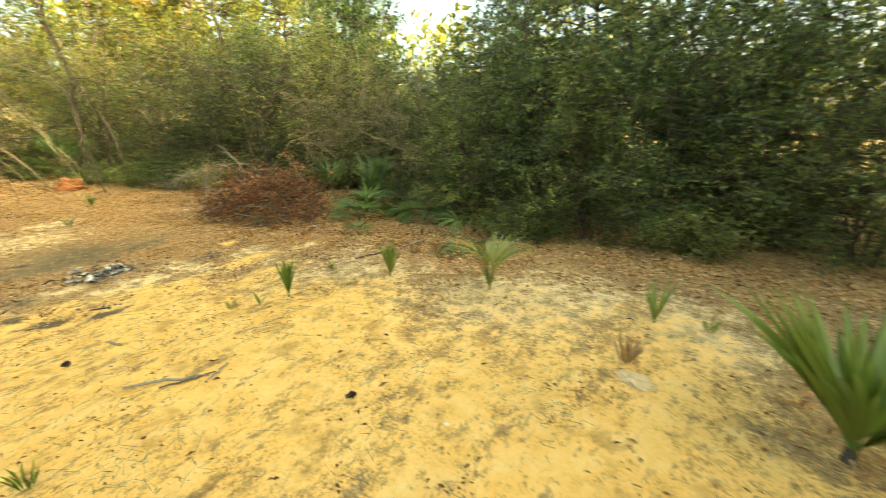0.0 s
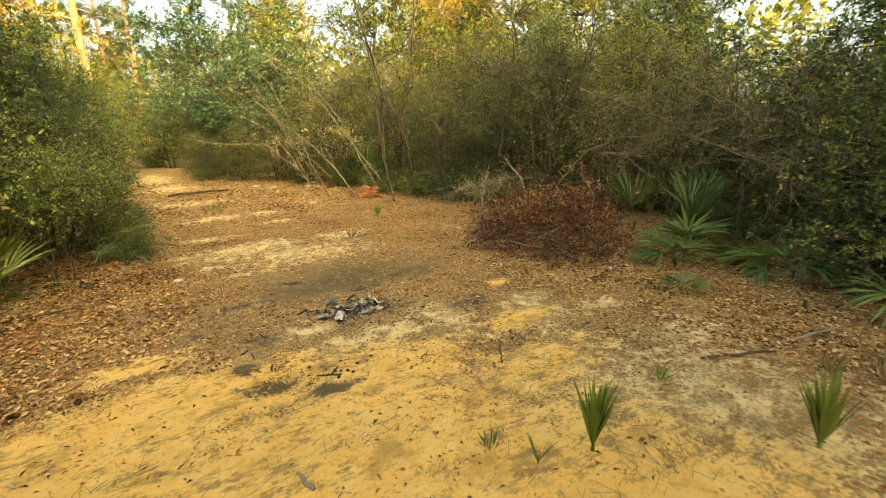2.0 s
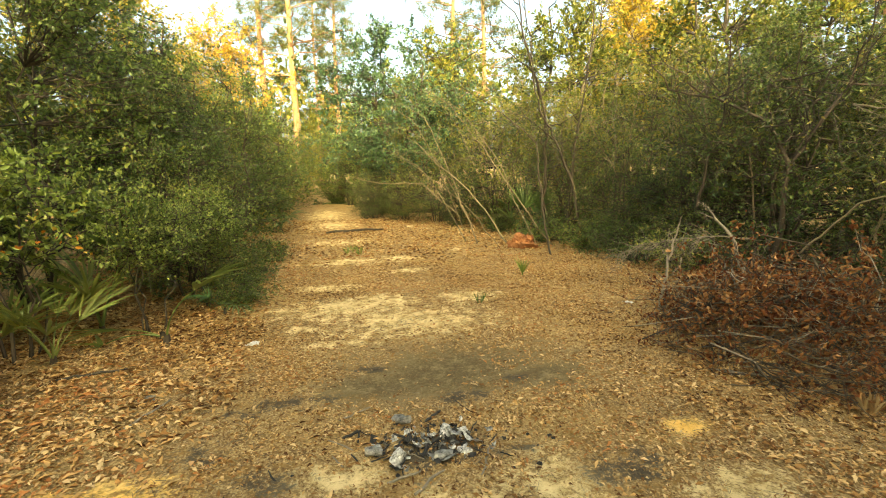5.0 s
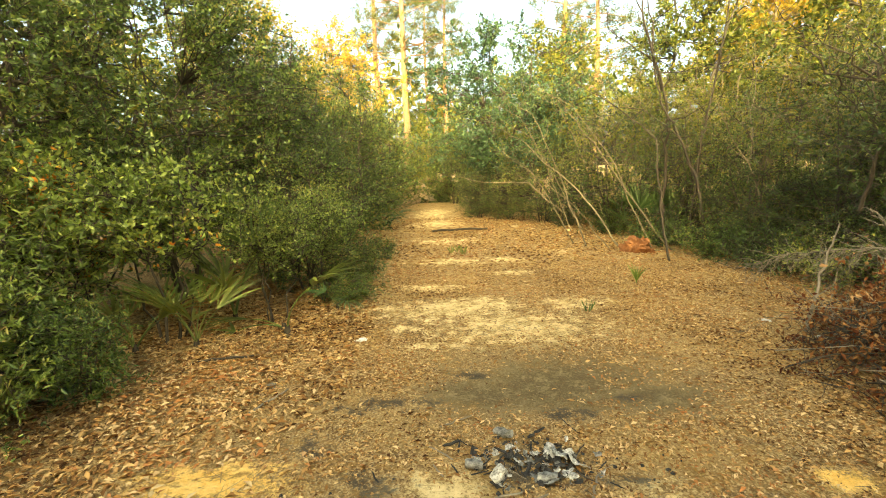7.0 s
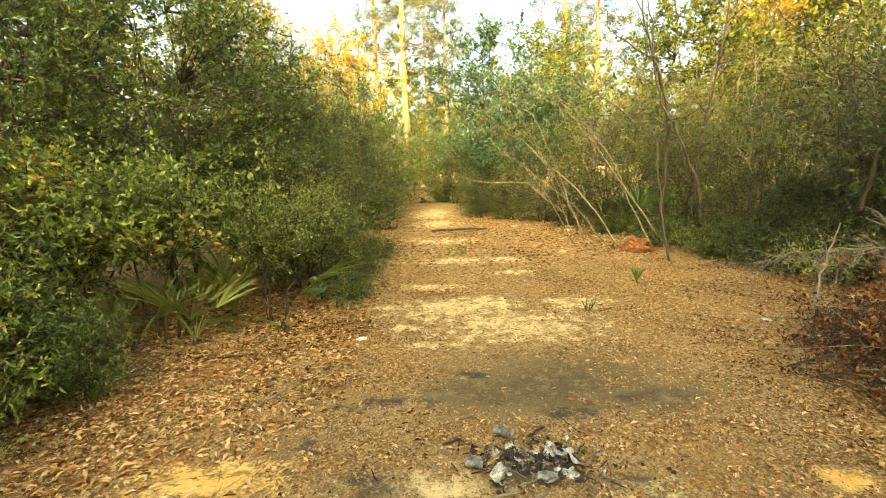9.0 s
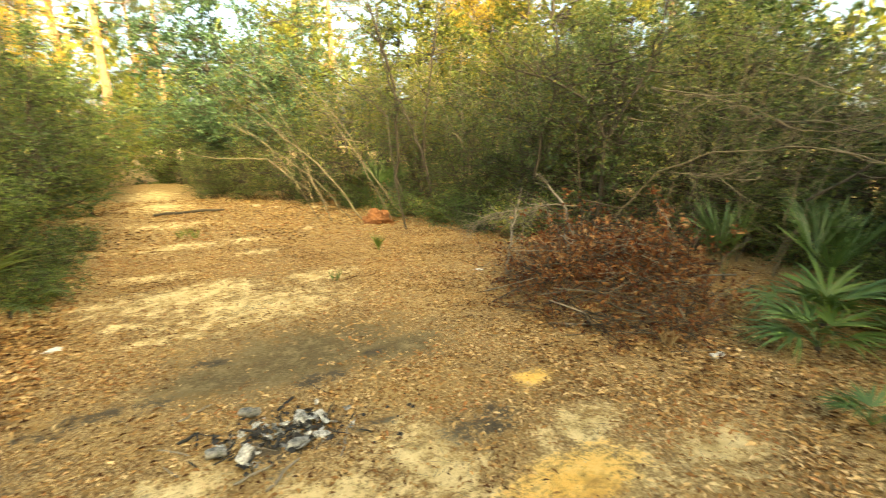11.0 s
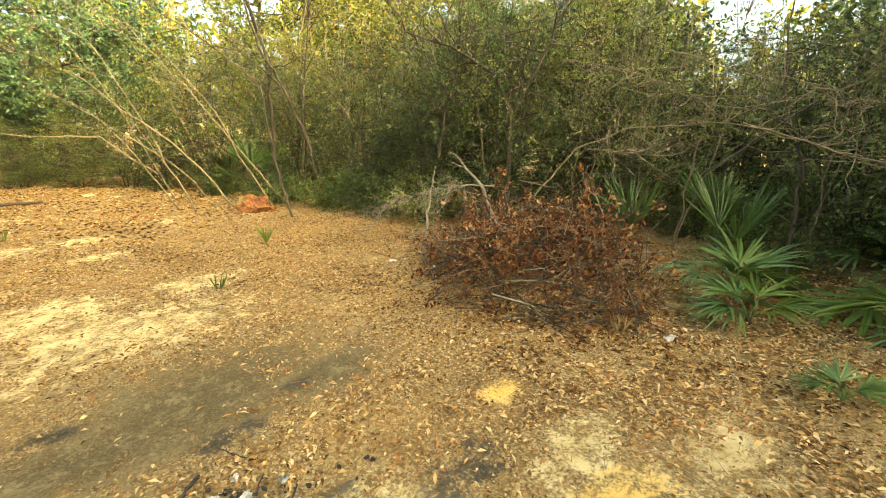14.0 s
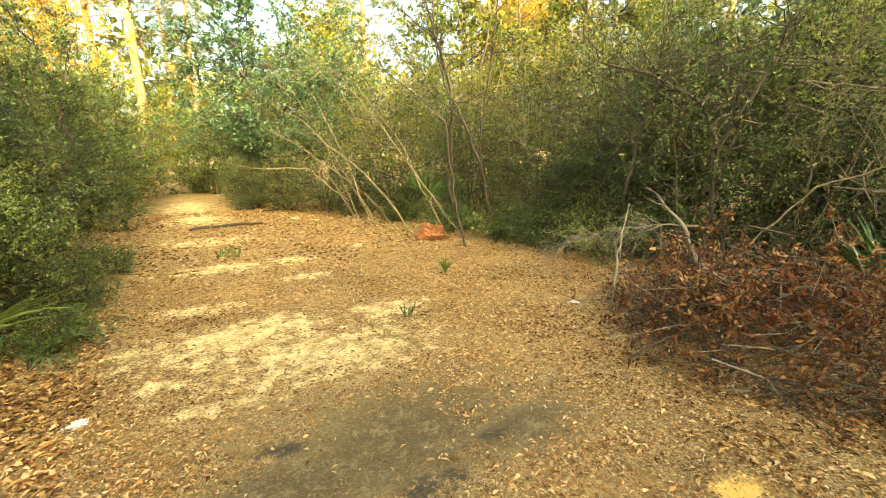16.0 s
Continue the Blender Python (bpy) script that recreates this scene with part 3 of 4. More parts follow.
for ob, x, y, s in ((WALL_A, -3.3, 6.7, 0.98), (WALL_B, -2.05, 7.5, 0.68), (WALL_A, -4.9, 5.6, 1.0), (WALL_B, -2.9, 8.9, 0.95), (GREEN_A, -1.75, 6.7, 0.55), (WALL_B, -5.9, 3.6, 1.0), (WALL_A, -6.4, 5.6, 1.05),
                    (OLIVE_B, -2.0, 10.6, 0.85), (GREEN_B, -2.0, 13.0, 0.95), (OLIVE_B, -1.95, 15.4, 1.0), (GREEN_B, -2.1, 17.8, 1.1), (OLIVE_B, -4.2, 10.6, 1.2), (LIME_A, -3.9, 14, 1.3), (LIME_A, -1.6, 20.5, 1.0)):
    put(ob, x, y, s)
# the right side of the path and the thicket behind the brush heap
for ob, x, y, s in ((HOLLY, 2.2, 15.6, 1.25), (THICKET, 1.9, 16.3, 0.7), (OLIVE_B, 0.9, 20.5, 0.8), (GREEN_B, 0.3, 21.5, 0.95), (THICKET, 1.45, 15.0, 0.5), (THICKET, 3.0, 13.4, 0.75), (THICKET, 2.3, 14.4, 0.55), (OLIVE_A, 3.4, 12.5, 0.45), (OLIVE_A, 1.5, 16.2, 0.5), (THICKET, 4.3, 11.6, 0.95), (LIME_A, 4.9, 12.6, 1.0), (THICKET, 5.2, 9.9, 0.8), (LIME_A, 6.2, 11.2, 0.95),
                    (OLIVE_A, 5.3, 8.0, 0.62), (THICKET, 6.2, 9.0, 0.95), (LIME_A, 7.4, 9.3, 1.0), (OLIVE_A, 5.6, 6.7, 0.62), (THICKET, 6.4, 7.0, 1.05), (OLIVE_B, 7.6, 7.4, 0.9),
                    (WALL_A, 6.9, 6.3, 0.78), (WALL_A, 7.7, 4.9, 0.8), (THICKET, 5.9, 5.4, 1.0), (GREEN_A, 7.0, 3.7, 0.62), (GREEN_A, 7.5, 2.6, 0.66), (GREEN_A, 6.9, 1.3, 0.6), (THICKET, 6.3, 4.2, 0.62), (THICKET, 7.7, 4.1, 1.0), (OLIVE_B, 8.4, 3.9, 0.62), (THICKET, 8.1, 2.4, 0.95), (GREEN_B, 8.6, 1.8, 0.75),
                    (GREEN_B, 6.7, 0.4, 1.0), (BROAD_B, 10.0, -1.2, 0.75), (BROAD_B, 9.6, 5.4, 0.72), (THICKET, 7.4, 1.0, 0.8), (GREEN_A, 5.1, -0.9, 1.1), (GREEN_A, 5.5, -2.6, 1.2), (GREEN_B, 6.6, -1.4, 1.35), (GREEN_B, 9.2, 3.1, 0.6), (GREEN_B, 9.1, 0.9, 0.8), (GREEN_B, 6.6, -4.3, 0.95), (OLIVE_A, 4.6, -5.2, 0.85), (GREEN_A, 4.7, 0.0, 0.72), (GREEN_A, 4.3, -1.9, 0.7), (THICKET, 5.2, -4.2, 0.95),
                    (GREEN_A, 5.6, -4.9, 1.2), (GREEN_B, 7.2, -3.6, 1.2), (LIME_A, 3.2, 17.5, 1.0), (OLIVE_B, 2.3, 20.0, 1.0)):
    put(ob, x, y, s)
# unseen woods added behind the walker, sized to keep the sun off the clearing
for ob, x, y, s in ((SHADE_TREE, 2.0, -14.0, 1.8), (SHADE_TREE, -4.0, -14.5, 1.7), (SHADE_TREE, -10.0, -13.5, 1.8), (SHADE_TREE, 8.5, -14.0, 1.8), (SHADE_TREE, -0.6, -18.5, 1.85), (SHADE_TREE, -7.4, -18.5, 1.85), (SHADE_TREE, 5.6, -18.2, 1.8),
                    (SHADE_TREE, 14.5, -13.0, 1.6), (GREEN_B, -8.5, -5.0, 1.1), (OLIVE_B, -9.0, 1.4, 0.9)):
    put(ob, x, y, s)
# taller trees farther off
for ob, x, y, s in ((PINE, -1.35, 24.0, 1.0), (PINE, -2.9, 26.0, 1.0), (PINE, 0.8, 31.0, 0.9), (PINE, 5.5, 21.0, 0.8), (PINE, 8.0, 24.0, 0.9), (PINE, 12.5, 19.0, 0.8), (PINE, -0.3, 36.0, 0.9),
                    (PINE, 17.0, 12.0, 0.85), (AUTUMN, -3.6, 20.0, 0.85), (AUTUMN, -6.2, 17.0, 0.9), (AUTUMN, 10.5, 15.0, 0.9), (AUTUMN, 12.5, 17.0, 1.0), (BROAD_A, 7.3, 14.0, 0.85), (BROAD_A, 4.6, 18.5, 0.85),
                    (BROAD_A, 9.2, 10.5, 0.85), (BROAD_B, 11.5, 7.0, 0.85), (BROAD_A, 14.0, 12.0, 1.0), (BROAD_B, 10.8, 0.4, 0.8), (BROAD_B, 10.5, -4.0, 0.85),
                    (BROAD_B, 9.0, -8.0, 0.9), (BROAD_A, -7.5, 11.5, 0.85), (BROAD_A, -8.5, 7.0, 0.85), (BROAD_A, -5.5, 22.0, 0.8), (BROAD_B, 2.0, 26.0, 0.75), (BROAD_A, -1.0, 27.0, 0.6), (AUTUMN, 1.0, 40.0, 0.9)):
    put(ob, x, y, s)


def far_woods():
    g = Geo()
    n = 26000
    a, r = RNG.uniform(0, 6.283, n), RNG.uniform(28, 48, n)
    top = 7.5 + 3.0 * np.sin(a * 9) * np.sin(a * 23 + 1) + 1.5 * np.sin(a * 61)
    z = top * RNG.uniform(0, 1, n) ** 0.75
    x, y = np.cos(a) * r + 1, np.sin(a) * r + 3
    leaves(g, np.stack([x, y, z + 0.1], 1), RNG.normal(size=(n, 3)), 0.75 * RNG.uniform(0.6, 1.3, n), 0.4 * RNG.uniform(0.6, 1.3, n))
    tagged(new("far_woods", g.mesh("far_woods", LIME)), "distant woods of yellow-green trees round the clearing", "woods", kind="stuff")


far_woods()


# ---- palmettos ----
def blade_mesh(mat, droop):
    """One pleated blade, a metre long and a metre wide before scaling, along +x."""
    g, n = Geo(), 6
    t = np.linspace(0, 1, n)
    wd = np.interp(t, [0, 0.3, 0.7, 1], [0.28, 1, 0.78, 0.03]) / 2
    p = np.stack([t - 0.12 * droop * t ** 3, 0 * t, -droop * t ** 2.4], 1)
    rise = np.array([0, 0, 0.25])
    v = np.stack([p + np.outer(wd, [0, 1, 0]) + np.outer(wd, rise) * 0.12, p, p - np.outer(wd, [0, 1, 0]) + np.outer(wd, rise) * 0.12], 1)
    k = np.arange(n - 1)[:, None] * 3
    g.add(v, np.stack([k + [0, 1], k + [1, 2], k + [4, 5], k + [3, 4]], -1).reshape(-1, 4))
    return g.mesh("blade", mat)


BLADES = {(m.name, d): blade_mesh(m, d) for m in (PALM, PALMBRIGHT, PALMYELLOW, PALMDRY) for d in (0.05, 0.2, 0.4, 0.7)}


def frond(name, petiole, fan, blades=18, spread=250, arch=0.25, droop=0.3, width=0.03, cup=0.2, mat=PALM):
    """A fan leaf on its stalk, rooted at the origin, rising along +z and bending towards +x: the stalk's mesh and the blades' places."""
    g = Geo()
    t = np.linspace(0, 1, 7)
    stalk = np.stack([arch * petiole * t ** 2, 0 * t, petiole * t * (1 - 0.3 * arch * t)], 1)
    tube(g, stalk, (0.009, 0.005), 5)
    hub = stalk[-1]
    ax = unit(stalk[-1] - stalk[-2])
    side = np.array([0, 1.0, 0])
    up = np.cross(ax, side)
    if up[2] < 0 or (abs(up[2]) < 0.5 and up[0] > 0):
        up = -up
    out = []
    for i in range(blades):
        u = (i + 0.5) / blades * 2 - 1
        a = radians(u * spread / 2) + RNG.normal() * 0.03
        d = unit(ax * math.cos(a) + side * math.sin(a) + up * cup * abs(math.sin(a)) + RNG.normal(size=3) * 0.08)
        ln = fan * (1 - 0.28 * abs(u) ** 2) * RNG.uniform(0.85, 1.08)
        y = unit(np.cross(up, d))
        z = np.cross(d, y)
        pick = min((0.05, 0.2, 0.4, 0.7), key=lambda q: abs(q - droop * RNG.uniform(0.5, 1.5)))
        m = Matrix(((d[0], y[0], z[0], hub[0]), (d[1], y[1], z[1], hub[1]), (d[2], y[2], z[2], hub[2]), (0, 0, 0, 1)))
        out.append((BLADES[mat.name, pick], m @ Matrix.Diagonal((ln, width * RNG.uniform(0.85, 1.15), ln, 1))))
    return g.mesh("stalk", mat), out


BIG = [frond("frond", 0.72, 0.62, 24, 135, 0.15, 0.08, 0.034, 0.25) for _ in range(3)]
MID = [frond("frond", 0.45, 0.50, 16, 165, 0.45, 0.45, 0.031, 0.35) for _ in range(3)]
LOWF = [frond("frond", 0.3, 0.55, 15, 150, 0.7, 0.6, 0.031, 0.3) for _ in range(2)]
YOUNG = [frond("frond", 0.30, 0.40, 14, 120, 0.35, 0.22, 0.036, 0.1, PALMBRIGHT) for _ in range(3)]
SPIKE = [frond("frond", 0.02, 0.34, 5, 6, 0.06, 0.05, 0.02, 0.05, PALMBRIGHT) for _ in range(4)]
STRAP = [frond("frond", 0.10, 0.70, 10, 40, 0.2, 0.1, 0.046, 0.1, PALMBRIGHT) for _ in range(3)]
CURL = [frond("frond", 0.26, 0.44, 8, 48, 0.2, 0.6, 0.026, 0.1, PALMYELLOW) for _ in range(2)]
DEADF = [frond("dead_frond", 0.3, 0.45, 12, 150, 1.1, 0.9, 0.03, 0.2, PALMDRY) for _ in range(2)]
FANUP = [frond("frond", 0.55, 0.78, 17, 95, 0.1, 0.06, 0.027, 0.12) for _ in range(3)]
THIN = [frond("frond", 0.42, 0.62, 11, 75, 0.25, 0.18, 0.026, 0.15, PALMYELLOW) for _ in range(3)]
GREENF = [frond("frond", 0.27, 0.52, 17, 130, 0.35, 0.36, 0.03, 0.25, m) for m in (PALM, PALMBRIGHT, PALM)]
BROADF = [frond("frond", 0.55, 0.6, 14, 110, 0.3, 0.12, 0.05, 0.1, PALMBRIGHT) for _ in range(2)]
FLAT = [frond("frond", 0.5, 0.52, 14, 125, 0.5, 0.25, 0.034, 0.2, PALMYELLOW) for _ in range(2)]


def palmetto(x, y, meshes, n, lean=(8, 50), s=1.0, label="green saw palmetto with fan-shaped fronds", start=None, dead=0, stub=True, turns=None):
    ob = thing("palmetto", label, "palmetto", (x, y, float(ground_z(x, y)) - 0.01))
    a0 = RNG.uniform(0, 360) if start is None else start
    if stub:
        g = Geo()
        tube(g, [(0, 0, -0.03), (0, 0, 0.04), (0.004, 0, 0.09)], (0.035 * s, 0.02 * s), 8)
        part("stem", g.mesh("stem", BARK, True), ob, "fibrous brown stem")
    for i in range(n + dead):
        me = (DEADF if i >= n else meshes)[i % len(DEADF if i >= n else meshes)]
        f = part("dead_frond" if i >= n else "frond", me[0], ob, "dry tan frond" if i >= n else "")
        for blade, m in me[1]:
            part("blade", blade, f).matrix_basis = m
        az = a0 + i * 137.5 + RNG.uniform(-15, 15) if turns is None else turns[i % len(turns)]
        tl = RNG.uniform(*lean) if i < n else RNG.uniform(60, 80)
        k = s * RNG.uniform(0.85, 1.1)
        f.matrix_basis = pose(0, 0, 0.04, 0, 0, az) @ pose(0, 0, 0, 0, tl, 0) @ pose(0, 0, 0, 0, 0, RNG.uniform(-35, 35)) @ Matrix.Diagonal((k, k, k, 1))
    return ob


# sprouts in the sand
palmetto(0.39, 0.156, SPIKE, 9, (0, 5), 1.0, "small upright palmetto sprout in yellow sand", stub=False)
palmetto(1.118, -0.433, SPIKE, 12, (0, 12), 0.95, "small palmetto sprout with spreading blades in sand", stub=False)
palmetto(0.15, 0.25, SPIKE, 3, (10, 45), 0.45, "tiny palmetto seedling in yellow sand", stub=False)
palmetto(1.16, -1.40, CURL + SPIKE[:1], 8, (0, 15), 0.85, "young palmetto with pale curling fan fronds", stub=False)
palmetto(1.04, -2.73, SPIKE + YOUNG[:1], 3, (0, 20), 1.0, "small palmetto with one folded frond", stub=False)
palmetto(-0.17, -3.54, STRAP, 10, (0, 17), 1.1, "bright green young palmetto at the edge of the sand", dead=2)
palmetto(2.55, -0.75, LOWF, 5, (25, 60), 0.8, "low palmetto with drooping fronds under the shrubs")
palmetto(3.08, 1.19, GREENF, 7, (8, 50), 0.42, "small dark palmetto seedling in leaf litter", stub=False)
palmetto(2.65, 6.48, SPIKE, 6, (0, 30), 0.75, "tiny palmetto shoot in leaf litter", stub=False)
palmetto(0.40, 8.98, SPIKE, 3, (10, 40), 0.6, "small grassy tuft on the path", stub=False)
# the palmetto patch beside the brush heap
DARK = "dark green saw palmetto with spreading fan fronds"
palmetto(5.2, 2.2, FANUP, 3, (0, 14), 0.8, "saw palmetto with tall upright fan fronds", dead=1, turns=(210, 60, 300))
palmetto(5.35, 3.15, FANUP, 4, (3, 24), 0.75, "saw palmetto with tall upright fan fronds", turns=(190, 60, 130, 280))
palmetto(6.1, 2.5, BIG, 5, (0, 26), 0.8, "saw palmetto with tall upright fan fronds", dead=1)
palmetto(4.05, 1.78, GREENF, 9, (8, 58), 0.74, "green palmetto with drooping fan fronds", dead=2)
palmetto(4.6, 1.95, GREENF + MID[:1], 7, (5, 34), 0.95, "green palmetto with drooping fan fronds", dead=1)
palmetto(5.15, 0.95, BROADF, 3, (60, 74), 1.0, "palmetto with broad fronds lying over dead ones", dead=5, turns=(135, 165, 100))
palmetto(3.95, 1.35, GREENF, 0, (50, 60), 0.9, "dead tan palmetto fronds lying on leaf litter", dead=4, stub=False)
palmetto(4.5, 0.75, GREENF + LOWF, 9, (15, 58), 0.85, DARK, dead=2)
palmetto(3.5, 0.35, LOWF, 2, (55, 75), 0.75, "low palmetto with two drooping fronds")
palmetto(5.9, 0.9, MID, 4, (15, 50), 0.9, DARK, dead=2)
palmetto(6.7, 1.6, BIG, 4, (5, 30), 0.8, DARK)
palmetto(4.0, -0.3, MID, 5, (20, 60), 0.85, DARK)
# palmettos under the left bushes and beyond the path
UNDER = "yellow-green palmetto growing under the shrubs"
palmetto(-1.5, 5.0, FLAT, 1, (2, 5), 1.15, "small palmetto with one open fan on a long stalk", dead=1, turns=(-12, 140))
palmetto(-1.56, 5.08, FLAT[1:] + THIN[:1], 2, (55, 64), 1.0, "small palmetto with long stalks and open fans", turns=(195, 175))
palmetto(-2.25, 4.7, THIN, 6, (3, 30), 0.95, UNDER, dead=1)
palmetto(-2.75, 4.6, THIN, 5, (8, 42), 0.95, UNDER, dead=1)
palmetto(-2.2, 5.45, THIN + BIG[:1], 5, (4, 30), 1.15, UNDER)
palmetto(-1.15, 5.75, MID, 3, (15, 40), 0.6, UNDER)
palmetto(4.35, 10.2, BIG, 6, (5, 40), 0.9, UNDER)
palmetto(5.0, 11.6, BIG, 6, (5, 40), 0.9, UNDER)
palmetto(-1.2, 13.0, MID, 5, (10, 45), 1.0, UNDER)


# ---- saplings and bare stems ----
def sapling(name, label, lines, radii, mat, side=14, length=0.7, leafy=0, leafmat=None, rise=0.25):
    """Crooked stems given by a few joints each, with side branches and a few leaves."""
    foot = np.array(lines[0][0], float)
    ob = thing(name, label, "tree" if name != "dead_branch" else "branch", tuple(foot))
    g, tw, q = Geo(), Geo(), Geo()
    for line, r in zip(lines, radii):
        p = np.array(line, float) - foot
        fine = np.concatenate([bent(p[i], p[i + 1], 6, 0.025)[:-1] for i in range(len(p) - 1)] + [p[-1:]])
        tube(g, fine, (r, r * 0.3), 6)
        part("stem", g.mesh("stem", mat, True), ob)
        g = Geo()
        for _ in range(side):
            j = RNG.integers(len(fine) // 4, len(fine))
            dirn = unit(unit(p[-1] - p[0]) * 0.6 + RNG.normal(size=3) * 0.6 + [0, 0, rise])
            ln = length * RNG.uniform(0.3, 1.2)
            b = bent(fine[j], fine[j] + dirn * ln, 5, 0.09)
            tube(tw, b, (max(r * 0.35, 0.004), r * 0.1), 4)
            k = 4
            e = b[RNG.integers(1, 5, k)]
            f = e + unit(dirn + RNG.normal(size=(k, 3)) * 0.7) * ln * 0.4
            sticks(tw, e, f, np.full(k, r * 0.14), np.full(k, r * 0.05))
            if leafy:
                lp = np.repeat(f, leafy, 0) + RNG.normal(size=(k * leafy, 3)) * 0.06
                leaves(q, lp, RNG.normal(size=(k * leafy, 3)), 0.06 * RNG.uniform(0.7, 1.2, k * leafy), np.full(k * leafy, 0.024))
    if side:
        tagged(part("twig_mass", tw.mesh("twig_mass", mat), ob), kind="stuff")
    if leafy and side:
        tagged(part("foliage", q.mesh("foliage", leafmat or OLIVE), ob), kind="stuff")
    return ob


sapling("sapling", "slender forked sapling with sparse olive leaves", [[(4.55, 9.6, -0.05), (4.39, 9.38, 1.47), (4.18, 9.02, 2.55), (3.65, 8.9, 3.9), (3.5, 8.9, 4.8)], [(4.18, 9.02, 2.55), (3.9, 9.0, 3.3), (3.1, 9.1, 3.9)]],
        (0.035, 0.022), BARK, 12, 0.8, 4, OLIVE)
sapling("sapling", "slender straight sapling with thin dark stem", [[(5.5, 10.6, -0.05), (5.8, 10.75, 2.0), (6.26, 10.94, 4.13), (6.9, 11.2, 5.9)]], (0.036,), BARK, 14, 0.9, 4, LIME)
sapling("sapling", "crooked pale stem bending over the shrubs", [[(3.8, 7.86, -0.05), (3.73, 8.14, 0.85), (3.67, 8.29, 1.96), (3.14, 8.68, 2.53), (2.5, 9.0, 3.0)]], (0.019,), BARK, 10, 0.7, 3, OLIVE)
sapling("sapling", "dark slender forked stem above the shrubs", [[(4.9, 8.6, -0.05), (4.64, 8.71, 1.23), (4.34, 8.85, 2.02), (4.03, 8.95, 2.61), (3.85, 8.98, 3.46), (3.7, 9.0, 4.6)], [(4.34, 8.85, 2.02), (3.7, 8.9, 2.5), (3.1, 9.1, 2.6)]], (0.03, 0.014), BARK, 9, 0.7, 4, OLIVE)
sapling("sapling", "thin dark upright stem above the shrubs", [[(4.86, 9.2, -0.05), (4.89, 9.15, 1.7), (4.94, 9.07, 2.42), (5.03, 8.9, 3.66), (5.1, 8.9, 4.8)]], (0.028,), BARK, 10, 0.8, 4, LIME)
for a, b, c, r in (((3.5, 9.0, -0.03), (2.85, 9.78, 1.09), (1.94, 10.4, 2.04), 0.024), ((2.95, 9.4, -0.03), (2.61, 10.06, 1.28), (2.09, 10.53, 2.63), 0.019), ((2.85, 9.9, -0.03), (2.31, 10.34, 1.08), (1.95, 10.62, 1.6), 0.016),
                   ((3.9, 8.6, -0.03), (3.39, 9.29, 1.57), (2.77, 9.94, 2.7), 0.017), ((4.3, 8.7, -0.03), (3.23, 9.56, 1.76), (2.6, 10.18, 2.83), 0.02), ((3.57, 11.45, -0.03), (2.95, 11.7, 1.2), (2.1, 11.9, 2.7), 0.018),
                   ((3.2, 11.2, -0.03), (2.85, 11.4, 1.0), (2.3, 11.5, 2.2), 0.017), ((4.1, 11.2, -0.03), (3.6, 11.3, 1.3), (2.9, 11.5, 2.9), 0.018), ((3.3, 9.1, -0.03), (2.7, 9.5, 0.8), (1.9, 9.9, 1.5), 0.015)):
    tip = (c[0] - 0.5, c[1] + 0.15, c[2] + 0.3)
    sapling("leaning_stem", "thin pale shrub stem leaning towards the path", [[a, b, c, tip]], (r * 0.75,), PALEBARK, 8, 0.6, 5, OLIVE)
sapling("leaning_stem", "long thin branch reaching low across the path edge", [[(3.2, 12.0, 0.4), (2.4, 12.34, 1.15), (1.32, 12.73, 1.17), (0.46, 13.01, 1.38)]], (0.022,), PALEBARK, 5, 0.4, 2, OLIVE)
# crossing bare stems in front of the thicket
for k in range(18):
    x, y = 4.9 + RNG.uniform(0, 1.5) + 0.05 * k, 9.6 - 0.32 * k + RNG.uniform(-0.3, 0.3)
    dx, dy, top = RNG.uniform(-0.9, 0.5), RNG.uniform(-0.6, 0.6), RNG.uniform(2.0, 3.3)
    sapling("bare_shrub", "thin bare grey-brown shrub with fine twigs", [[(x, y, 0.0), (x + dx * 0.4, y + dy * 0.4, top * 0.5), (x + dx, y + dy, top)]], (RNG.uniform(0.010, 0.017),), (BARK, PALEBARK, DEADWOOD)[k % 3], 13, 0.75, 3, OLIVE)
# grey twiggy bushes, nearly bare, behind the palmettos
for x, y, dx, dy, top in ((5.7, 0.9, -0.5, 0.3, 2.1), (6.1, 1.7, -0.6, -0.3, 2.3), (5.9, 2.9, -0.5, -0.5, 2.4), (6.3, 3.5, -0.8, -0.2, 2.5), (5.6, 0.1, -0.4, 0.5, 1.9), (6.0, 4.3, -0.7, -0.6, 2.6)):
    sapling("bare_shrub", "grey twiggy bush with few leaves behind palmettos", [[(x, y, 0.0), (x + dx * 0.3, y + dy * 0.3, top * 0.5), (x + dx, y + dy, top)], [(x, y, 0.0), (x - dx * 0.5, y + dy * 0.6, top * 0.6), (x - dx * 0.6, y + dy, top * 0.95)]], (0.012, 0.01), PALEBARK, 22, 0.85, 2, SUNNYOLIVE)
# dead wood over and beside the brush heap
sapling("dead_branch", "broken grey dead stick standing in the brush", [[(3.42, 4.6, -0.02), (3.5, 4.63, 0.3), (3.63, 4.7, 0.68), (3.73, 4.72, 1.0)]], (0.018,), DEADWOOD, 3, 0.3)
sapling("dead_branch", "pale peeling dead branch leaning on the brush heap", [[(4.04, 4.14, 0.45), (4.04, 4.34, 0.81), (3.99, 4.52, 0.98), (3.97, 4.62, 1.1)]], (0.022,), DEADWOOD, 4, 0.3)
sapling("dead_branch", "fallen grey branch with many drooping twigs", [[(4.5, 4.5, 0.75), (4.07, 4.6, 0.78), (3.97, 5.0, 0.69), (3.83, 5.42, 0.58), (3.59, 5.74, 0.38)]], (0.009,), DEADWOOD, 95, 0.4, rise=-0.5)
